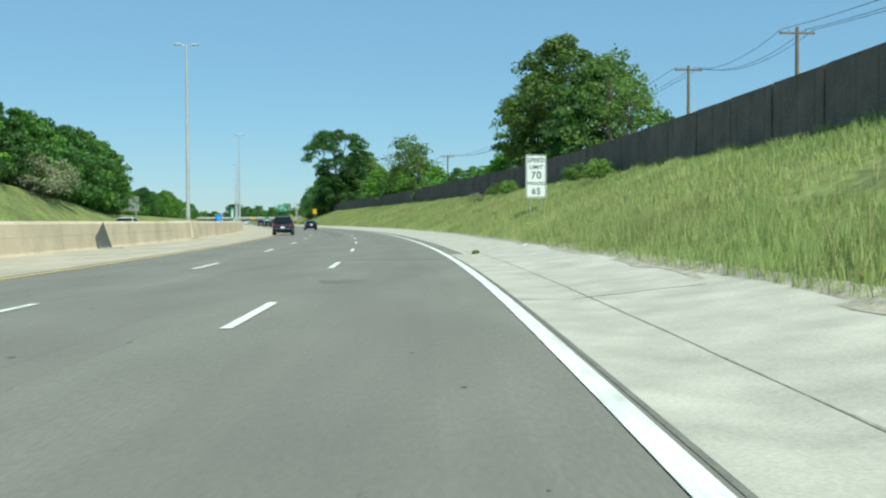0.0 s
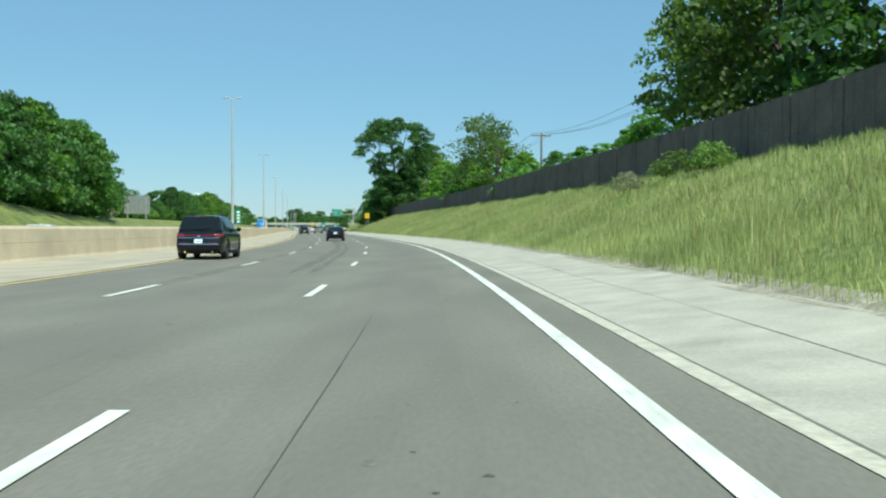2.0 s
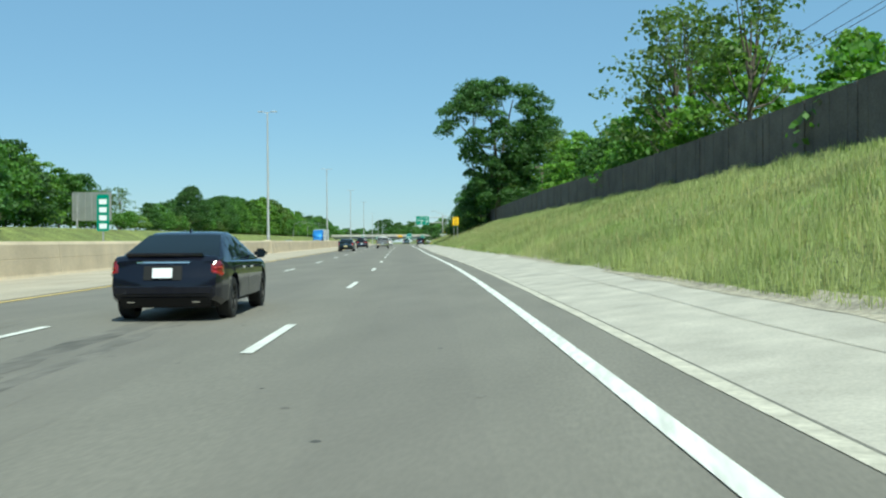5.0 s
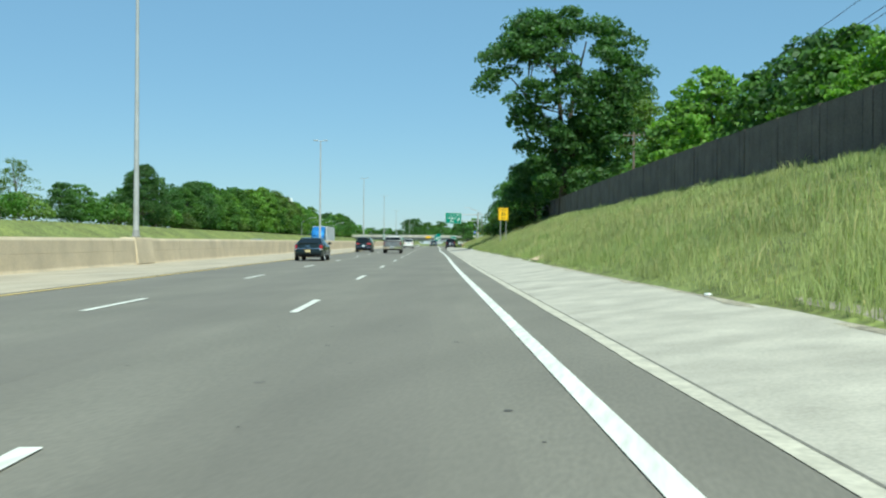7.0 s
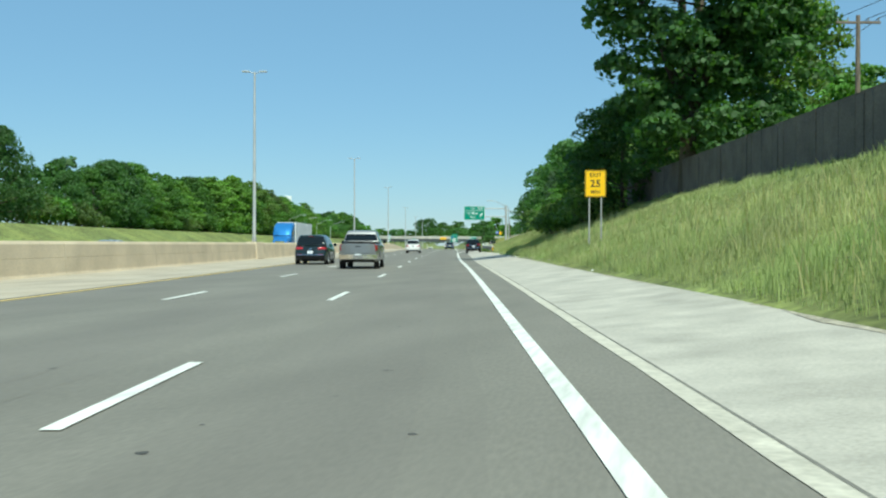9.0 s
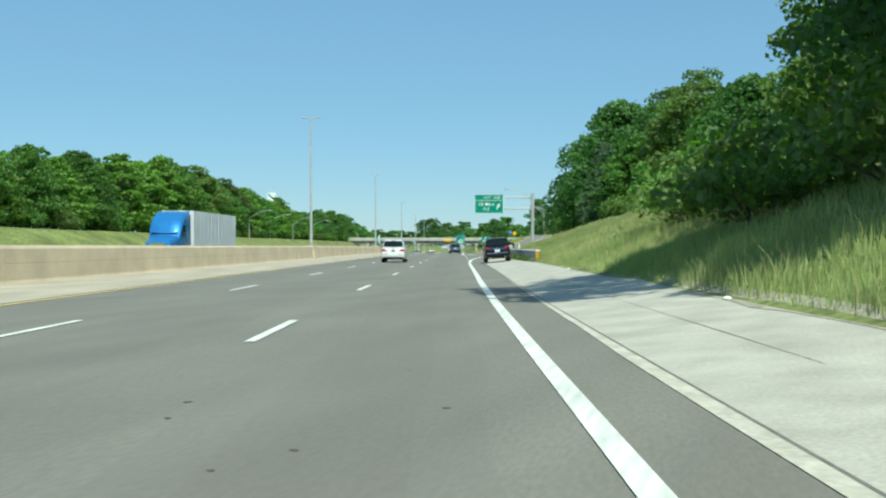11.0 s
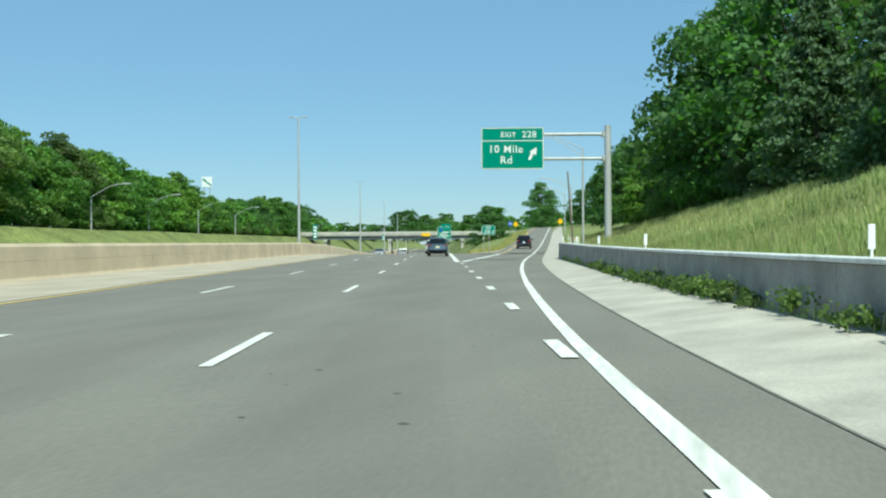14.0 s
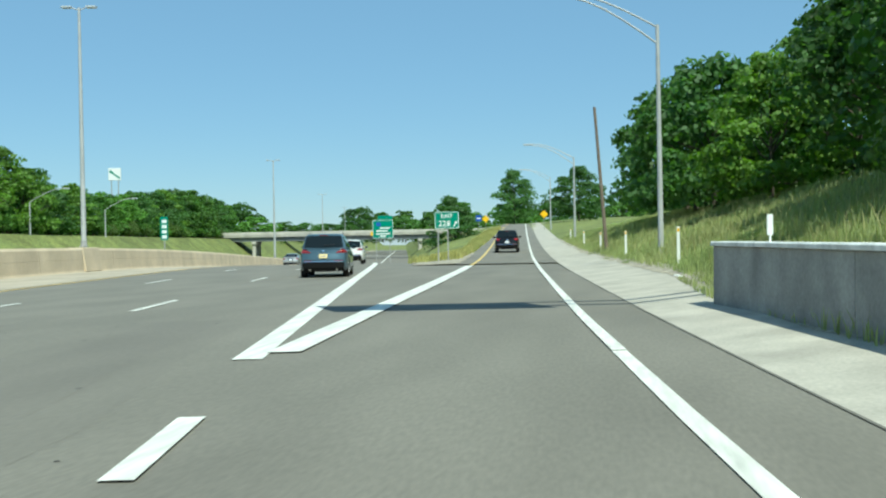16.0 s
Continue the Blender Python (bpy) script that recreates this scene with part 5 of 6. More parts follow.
grass_sheet("bank_grass", 34, 55000, (380, 560), (2.8, 10.2), 0.40, 0.042, M_GRASS, "tall meadow grass covering the bank")
grass_sheet("seed_heads", 35, 16000, (15, 345), (0.3, 7.0), 0.80, 0.022, M_SEED, "pale seed heads standing above the tall grass", 0.8)
grass_sheet("seed_heads", 36, 9000, (345, 540), (0.6, 7.0), 0.75, 0.022, M_SEED, "pale seed heads standing above the tall grass", 0.8)

# ---- vehicles ----


def paint(name, color, metal=0.35, rough=0.28):
    return material(name, color, 0.4, metal, coat=0.8, spec=0.08, stain=0.06, stain_scale=1.5, grain=0.02, grain_scale=30)


P_BLACK = paint("black_car_paint", (0.006, 0.0065, 0.008), 0.0)
P_NAVY = paint("blue_black_car_paint", (0.005, 0.006, 0.013), 0.0)
P_BLUEGREY = paint("blue_grey_car_paint", (0.060, 0.105, 0.140), 0.25)
P_WHITE = paint("white_car_paint", (0.66, 0.66, 0.645), 0.0)
P_GREY = paint("grey_car_paint", (0.22, 0.225, 0.23), 0.5)
P_SILVER = paint("silver_car_paint", (0.46, 0.47, 0.475), 0.6)
P_TEAL = paint("dark_teal_car_paint", (0.012, 0.022, 0.026), 0.1)
P_CAB = paint("blue_truck_paint", (0.03, 0.16, 0.42), 0.2)
M_GLASS = material("tinted_car_glass", (0.010, 0.015, 0.019), 0.03, coat=0.0, spec=0.17)
M_TYRE = material("tyre_rubber", (0.022, 0.022, 0.022), 0.85, grain=0.2, grain_scale=60, stain=0.1)
M_RIM = material("alloy_rim", (0.55, 0.56, 0.57), 0.28, 0.9, stain=0.08)
M_RIM_DARK = material("dark_rim", (0.05, 0.05, 0.052), 0.35, 0.7)
M_TRIM = material("black_plastic_trim", (0.011, 0.011, 0.012), 0.6, spec=0.25, grain=0.1, stain=0.08)
M_RED = material("red_tail_lamp", (0.34, 0.012, 0.014), 0.12, coat=1.0)
M_REDDARK = material("dark_red_tail_lamp", (0.16, 0.008, 0.010), 0.12, coat=1.0)
M_LENS = material("pale_red_lens", (0.50, 0.07, 0.06), 0.1, coat=1.0)
M_CHROME = material("chrome", (0.75, 0.75, 0.76), 0.10, 1.0)
M_PLATE_Y = material("yellow_plate", (0.62, 0.50, 0.22), 0.45)
M_PLATE_W = material("white_plate", (0.70, 0.72, 0.74), 0.45)
M_PLATE_GREY = material("dark_plate_cover", (0.10, 0.105, 0.11), 0.4, stain=0.1)
M_PLATE_INK = material("faded_plate_ink", (0.16, 0.17, 0.22), 0.5)
M_LAMPGLASS = material("clear_lamp", (0.60, 0.62, 0.64), 0.10, 0.2, coat=1.0)
M_TRAILER = material("white_trailer_side", (0.66, 0.67, 0.67), 0.5, stain=0.1, stain_scale=0.4, grain=0.03)


def crisp(ob, angle=32):
    me = ob.data
    me.polygons.foreach_set("use_smooth", [True] * len(me.polygons))
    me.set_sharp_from_angle(angle=radians(angle))
    return ob


def loft(rows, closed=False):
    """Verts and quads through rows of equal length."""
    n = len(rows[0])
    verts = [p for r in rows for p in r]
    faces = []
    for i in range(len(rows) - 1):
        for j in range(n if closed else n - 1):
            a, b = i * n + j, i * n + (j + 1) % n
            faces.append((a, b, b + n, a + n))
    return verts, faces


def interp(y, ys, vs):
    return float(np.interp(y, ys, vs))


def soft(y, ys, vs, w=0.10):
    """Piecewise linear, rounded at its corners."""
    return sum(interp(y + k * w, ys, vs) for k in (-1, -0.5, 0, 0.5, 1)) / 5


def wheel(parent, x, y, r, width, rim, spokes=5):
    side = 1 if x > 0 else -1
    w = new("wheel")
    w.empty_display_size = 0.1
    w.parent = parent
    w.matrix_basis = pose(x, y, r, 0, 0, 0 if side > 0 else 180)
    bm = B()
    ring = []
    for i in range(28):
        a = 2 * math.pi * i / 28
        ring.append([(px, pr * math.cos(a), pr * math.sin(a)) for px, pr in ((-width * 0.5, r * 0.66), (-width * 0.5, r * 0.93), (-width * 0.36, r), (width * 0.36, r), (width * 0.5, r * 0.93), (width * 0.5, r * 0.68), (width * 0.36, r * 0.66))])
    v, f = loft(ring + [ring[0]])
    tyre = mesh_object("tyre", v, f, M_TYRE, w)
    crisp(tyre)
    bm = B()
    bmesh.ops.create_cone(bm, cap_ends=True, segments=24, radius1=r * 0.66, radius2=r * 0.66, depth=0.03, matrix=Matrix.Translation((width * 0.18, 0, 0)) @ Matrix.Rotation(radians(90), 4, "Y"))
    part("disc", bm, M_RIM_DARK, w)
    bm = B()
    ringo = []
    for i in range(25):
        a = 2 * math.pi * i / 24
        ringo.append([(width * px, r * pr * math.cos(a), r * pr * math.sin(a)) for px, pr in ((0.22, 0.60), (0.44, 0.61), (0.46, 0.68), (0.30, 0.69))])
    v, f = loft(ringo)
    me = [bm.verts.new(p) for p in v]
    for q in f:
        bm.faces.new([me[k] for k in q])
    for i in range(spokes):
        m = Matrix.Rotation(2 * math.pi * i / spokes, 4, "X")
        for dz in (-0.07, 0.07):
            vs = [bm.verts.new(m @ Vector(p)) for p in ((width * 0.40, r * (dz - 0.03), r * 0.08), (width * 0.40, r * (dz + 0.03), r * 0.08), (width * 0.42, r * (dz * 1.8 + 0.04), r * 0.62), (width * 0.42, r * (dz * 1.8 - 0.04), r * 0.62), (width * 0.25, r * (dz - 0.03), r * 0.08), (width * 0.25, r * (dz + 0.03), r * 0.08), (width * 0.30, r * (dz * 1.8 + 0.04), r * 0.62), (width * 0.30, r * (dz * 1.8 - 0.04), r * 0.62))]
            for q in ((0, 1, 2, 3), (0, 4, 5, 1), (1, 5, 6, 2), (3, 2, 6, 7), (0, 3, 7, 4)):
                bm.faces.new([vs[k] for k in q])
    tube(bm, (width * 0.25, 0, 0), (width * 0.45, 0, 0), r * 0.14, r * 0.12, 12)
    bmesh.ops.recalc_face_normals(bm, faces=bm.faces)
    part("rim", bm, rim, w)
    return w


def warp(sh, t, lean, bulge=0.05):
    """Rounds the tail in plan and leans the boot or tailgate forward, on all parts but the wheels."""
    z0, z1 = sh.clearance + 0.40, sh.belt
    for ob in t.children_recursive:
        if ob.type != "MESH" or (ob.parent and ob.parent.name.startswith("wheel")):
            continue
        for v in ob.data.vertices:
            x, y, z = v.co
            k = min(max(1 - y / 0.9, 0.0), 1.1)
            if k == 0:
                continue
            u = min(abs(x) / (sh.width / 2), 1.0)
            up = min(max((z - z0) / (z1 - z0), 0.0), 1.0)
            low = min(max((sh.clearance + 0.14 - z) / 0.2, 0.0), 1.0)
            bump = math.exp(-((z - z0 + 0.10) / 0.13) ** 2)
            v.co.y += k * (0.20 * u ** 3 + lean * up * up * (3 - 2 * up) + 0.12 * low - bulge * bump)


class Shape:
    """A car's sizes: y runs from the rear bumper to the front, x to the right."""

    def __init__(self, length, width, height, belt, axle, base, tyre, deck, roof, hood, glass=0.72, nose=0.62, tail=0.70, clearance=0.24):
        self.length, self.width, self.height, self.belt, self.axle, self.base = length, width, height, belt, axle, base
        self.tyre, self.deck, self.roof, self.hood = tyre, deck, roof, hood
        self.glass, self.nose, self.tail, self.clearance = glass, nose, tail, clearance

    def half(self, y):
        u = y / self.length
        return self.width / 2 * interp(u, [0, 0.03, 0.10, 0.25, 0.75, 0.90, 0.97, 1.0], [0.86, 0.925, 0.975, 1.0, 1.0, 0.965, 0.88, 0.74])

    def top(self, y):
        """Upper edge of the lower body: boot, belt and bonnet."""
        L = self.length
        y0, y1 = self.roof[0], self.roof[3]
        return soft(y, [0, 0.10, y0, y1, L - 0.55, L - 0.12, L], [self.deck[0], self.deck[1], self.belt + 0.02, self.belt - 0.03, self.hood, self.hood - 0.10, self.nose], 0.05)

    def bottom(self, y):
        L = self.length
        z = interp(y, [0, 0.35, L - 0.4, L], [self.clearance + 0.10, self.clearance, self.clearance, self.clearance + 0.05])
        return z

    def arch(self, y):
        r = self.tyre + 0.07
        z = 0.0
        for c in (self.axle, self.axle + self.base):
            if abs(y - c) < r:
                z = max(z, self.tyre + math.sqrt(r * r - (y - c) ** 2))
        return z

    def roof_z(self, y):
        a, b, c, d = self.roof
        return soft(y, [a, b, (b + c) / 2, c, d], [self.belt, self.height - 0.03, self.height, self.height - 0.05, self.belt - 0.02], 0.12)


def body(sh, paint_mat, t):
    rows = []
    ys = sorted(set([0.0, 0.02, 0.05, sh.length - 0.05, sh.length - 0.02, sh.length] + list(np.linspace(0.1, sh.length - 0.1, 70))))
    for y in ys:
        w, zt, zb, za = sh.half(y), sh.top(y), sh.bottom(y), sh.arch(y)
        e = 1.0
        h = zt - zb
        half = [(w * 0.90, zb), (w * 0.985, zb + 0.07), (w, zb + h * 0.35), (w * 1.0, zb + h * 0.62), (w * 0.985, zb + h * 0.80), (w * 0.955, zt - 0.05), (w * 0.90, zt - 0.008), (w * 0.55, zt + 0.018)]
        if za:
            half = [(x, max(z, min(za, zt - 0.06))) for x, z in half]
        row = [(x, y, z) for x, z in half] + [(-x, y, z) for x, z in reversed(half)]
        rows.append(row)
    v, f = loft(rows)
    n = len(rows[0])
    for end, flip in ((0, False), (len(v) - n, True)):
        base, cols = len(v), 10
        for j in range(n // 2):
            a, b = Vector(v[end + j]), Vector(v[end + n - 1 - j])
            v += [tuple(a.lerp(b, k / cols)) for k in range(cols + 1)]
        for j in range(n // 2 - 1):
            for k in range(cols):
                q = (base + j * (cols + 1) + k, base + j * (cols + 1) + k + 1, base + (j + 1) * (cols + 1) + k + 1, base + (j + 1) * (cols + 1) + k)
                f.append(q if flip else q[::-1])
    shell = crisp(mesh_object("body", v, f, paint_mat, t))
    bm = B()
    box(bm, (-sh.width * 0.40, 0.12, sh.clearance - 0.02), (sh.width * 0.40, sh.length - 0.15, sh.belt - 0.15))
    part("underbody", bm, M_TRIM, t)
    # cabin
    rows = []
    a, b, c, d = sh.roof
    for y in np.linspace(a, d, 44):
        z = sh.roof_z(y)
        w = sh.half(y) * 0.925
        lo = sh.top(y) - 0.03
        k = max(z - lo, 0.02) / (sh.height - sh.belt)
        wr = w - (w - sh.width / 2 * sh.glass) * min(k, 1.0)
        half = [(w, lo), (w + (wr - w) * 0.5 + 0.012 * k, lo + (z - lo) * 0.5), (wr + 0.008, lo + (z - lo) * 0.88), (wr - 0.05 * k, lo + (z - lo) * 0.975), (wr * 0.6, z)]
        rows.append([(x, y, zz) for x, zz in half] + [(-x, y, zz) for x, zz in reversed(half)])
    v, f = loft(rows)
    cabin = crisp(mesh_object("cabin", v, f, paint_mat, t))
    return shell, cabin


def side_point(sh, y, u):
    z = sh.roof_z(y)
    w = sh.half(y) * 0.925
    lo = sh.top(y) - 0.03
    k = max(z - lo, 0.02) / (sh.height - sh.belt)
    wr = w - (w - sh.width / 2 * sh.glass) * min(k, 1.0)
    zz = lo + (z - lo) * u
    x = interp(u, [0, 0.5, 0.88], [w, w + (wr - w) * 0.5 + 0.012 * k, wr + 0.008])
    return x, zz


def windows(sh, t, splits, u0=0.14, u1=0.86):
    """Side panes between the y given in splits, the rear window and the windscreen."""
    for side in (-1, 1):
        for y0, y1 in splits:
            rows = []
            for y in np.linspace(y0, y1, 9):
                row = []
                for u in (u0, 0.5, u1):
                    x, z = side_point(sh, y, u)
                    if z < sh.top(y) + 0.035:
                        z = sh.top(y) + 0.035
                    row.append((side * (x + 0.006), y, z))
                rows.append(row)
            v, f = loft(rows)
            if side > 0:
                f = [q[::-1] for q in f]
            crisp(mesh_object("side_window", v, f, M_GLASS, t))
    a, b, c, d = sh.roof
    for name, y0, y1 in (("rear_window", a + (b - a) * 0.10, b - (b - a) * 0.10), ("windscreen", d - (d - c) * 0.10, c + (d - c) * 0.10)):
        rows = []
        for y in np.linspace(y0, y1, 8):
            x, _ = side_point(sh, y, 0.88)
            z = sh.roof_z(y)
            lo = sh.top(y) - 0.03
            e = x * 0.93
            rows.append([(e * k, y + (-0.014 if name == "rear_window" else 0.014), z + 0.012 - (0.02 * (z - lo) if abs(k) == 1 else 0.0)) for k in (-1, -0.6, 0, 0.6, 1)])
        v, f = loft(rows)
        crisp(mesh_object(name, v, f, M_GLASS, t))


def fitting(t, name, lo, hi, mat, bevel=0.015, label="", seg=2):
    bm = B()
    box(bm, lo, hi, bevel, seg)
    if hi[0] - lo[0] > 0.3:
        long = [e for e in bm.edges if abs(e.verts[0].co.x - e.verts[1].co.x) > 0.15]
        bmesh.ops.subdivide_edges(bm, edges=long, cuts=7, use_grid_fill=True)
    return part(name, bm, mat, t, label)


def mirrors(sh, t, y, z, mat):
    for side in (-1, 1):
        w = sh.half(y) * 0.96
        x0, x1 = sorted((side * (w - 0.02), side * (w + 0.22)))
        case = fitting(t, "mirror", (x0, y - 0.06, z + 0.01), (x1, y + 0.09, z + 0.18), mat, 0.055, "", 4)
        a, b = sorted((side * (w + 0.035), side * (w + 0.195)))
        fitting(case, "mirror_glass", (a, y - 0.068, z + 0.04), (b, y - 0.055, z + 0.15), M_GLASS, 0.004)


def seams(sh, t, ys):
    """Door joints down both flanks, and handles."""
    for side in (-1, 1):
        for y in ys:
            bm = B()
            w = sh.half(y)
            zb, zt = sh.bottom(y), sh.top(y)
            h = zt - zb
            pts = [(w * 0.988, zb + 0.10), (w + 0.003, zb + h * 0.35), (w + 0.003, zb + h * 0.62), (w * 0.985 + 0.003, zb + h * 0.80), (w * 0.955 + 0.003, zt - 0.05)]
            for p, q in zip(pts[:-1], pts[1:]):
                bm.faces.new([bm.verts.new(c) for c in ((side * p[0], y - 0.006, p[1]), (side * p[0], y + 0.006, p[1]), (side * q[0], y + 0.006, q[1]), (side * q[0], y - 0.006, q[1]))])
            part("door_joint", bm, M_BLACK, t)


def handles(sh, t, ys, mat):
    for side in (-1, 1):
        for y in ys:
            w = sh.half(y)
            z = sh.bottom(y) + (sh.top(y) - sh.bottom(y)) * 0.80
            x0, x1 = sorted((side * (w * 0.975), side * (w * 0.985 + 0.035)))
            fitting(t, "door_handle", (x0, y - 0.10, z - 0.02), (x1, y + 0.10, z + 0.02), mat, 0.012)


def wheels(sh, t, rim, spokes=5, width=0.24):
    for y in (sh.axle, sh.axle + sh.base):
        for side in (-1, 1):
            wheel(t, side * (sh.half(y) - width / 2 - 0.015), y, sh.tyre, width, rim, spokes)


LAMP_SLAB = ((0, 0.0, 1.0), (0.75, 0.0, 1.0), (1, 0.15, 0.95))
LAMP_SWEPT = ((0, 0.0, 0.16), (0.25, 0.0, 0.86), (0.36, 0.0, 0.94), (0.62, 0.0, 1.0), (0.74, 0.0, 0.86), (1, 0.0, 0.10))
LAMP_SLIM = ((0, 0.35, 0.75), (0.3, 0.2, 0.9), (0.7, 0.05, 1.0), (1, 0.2, 0.7))


def lamp_patch(sh, side, z0, z1, x_in, depth, shape, v0, v1, proud):
    """A lens that follows the tail from x_in round the corner to depth on the flank."""
    w0 = sh.half(0.0)
    run = w0 - x_in
    rows = []
    for i in range(17):
        u = i / 16
        d = u * (run + depth)
        lo = interp(u, [k[0] for k in shape], [k[1] for k in shape])
        hi = interp(u, [k[0] for k in shape], [k[2] for k in shape])
        row = []
        for j in range(6):
            q = v0 + (v1 - v0) * j / 5
            z = z0 + (z1 - z0) * (lo + (hi - lo) * q)
            rim = 0.0 if i in (0, 16) or j in (0, 5) else 1.0
            out = proud * rim - 0.012 * (1 - rim)
            if d < run:
                x, y = x_in + d, -out
            else:
                y = d - run
                zb, zt = sh.bottom(y), sh.top(y)
                h = (z - zb) / (zt - zb)
                x = sh.half(y) * interp(h, [0.35, 0.62, 0.80, 0.93, 1.0], [1.0, 1.0, 0.985, 0.955, 0.90]) + out
                y -= out * max(0.0, 1 - y / 0.08)
            row.append((side * x, y, z))
        rows.append(row)
    v, f = loft(rows)
    return v, (f if side < 0 else [q[::-1] for q in f])


def tail_lamps(sh, t, z0, z1, x_in, mat, depth=0.24, label="", shape=LAMP_SLAB):
    for side in (-1, 1):
        v, f = lamp_patch(sh, side, z0, z1, x_in, depth, shape, 0, 1, 0.014)
        lamp = crisp(mesh_object("tail_lamp", v, f, mat, t, label), 60)
        for a, b, m2 in ((0.12, 0.34, M_REDDARK if mat == M_RED else M_RED), (0.52, 0.62, M_LENS)):
            v, f = lamp_patch(sh, side, z0, z1, x_in + 0.03, depth - 0.05, shape, a, b, 0.020)
            crisp(mesh_object("lens_bar", v, f, m2, lamp), 60)


def front_lamps(sh, t, z0, z1):
    for side in (-1, 1):
        x0, x1 = sorted((side * 0.45, side * (sh.half(sh.length - 0.1) * 0.99)))
        fitting(t, "head_lamp", (x0, sh.length - 0.18, z0), (x1, sh.length - 0.02, z1), M_LAMPGLASS, 0.03)
    fitting(t, "grille", (-0.42, sh.length - 0.05, z0 - 0.25), (0.42, sh.length + 0.01, z1 - 0.02), M_BLACK, 0.02)


def plate_at(t, z, mat, y=-0.03, w=0.31):
    p = fitting(t, "number_plate", (-w / 2, y - 0.012, z), (w / 2, y + 0.01, z + 0.155), mat, 0.004, "", 1)
    bm = B()
    bar(bm, -0.10, 0.10, z + 0.055, z + 0.095, y - 0.014)
    part("plate_bar", bm, M_TRIM if mat is M_PLATE_GREY else M_PLATE_INK, p)


def roof_rails(sh, t, mat):
    a, b, c, d = sh.roof
    for side in (-1, 1):
        x = sh.width / 2 * sh.glass * 0.93
        bm = B()
        last = None
        for i in range(9):
            u = i / 8
            y = b + 0.12 + (c - b - 0.3) * u
            p = Vector((side * x, y, sh.roof_z(y) + 0.010 + 0.036 * math.sin(math.pi * u) ** 0.35))
            if last is not None:
                tube(bm, last, p, 0.018, 0.018, 6)
            last = p
        part("roof_rail", bm, mat, t)


def pillars(sh, t, y0, y1):
    """The dark post between the door panes on both sides."""
    for side in (-1, 1):
        rows = []
        for y in (y0, y1):
            rows.append([(side * (side_point(sh, y, u)[0] + 0.004), y, side_point(sh, y, u)[1]) for u in (0.14, 0.5, 0.86)])
        v, f = loft(rows)
        mesh_object("door_pillar", v, f if side < 0 else [q[::-1] for q in f], M_TRIM, t)


def fin(sh, t, mat):
    y = sh.roof[1] + 0.28
    z = sh.roof_z(y)
    bm = B()
    v = [bm.verts.new(c) for c in ((-0.02, y - 0.02, z), (0.02, y - 0.02, z), (0.02, y + 0.16, z), (-0.02, y + 0.16, z), (0, y - 0.01, z + 0.07), (0, y + 0.05, z + 0.06))]
    for q in ((0, 1, 4), (1, 2, 5, 4), (2, 3, 5), (3, 0, 4, 5)):
        bm.faces.new([v[k] for k in q])
    part("antenna", bm, mat, t)


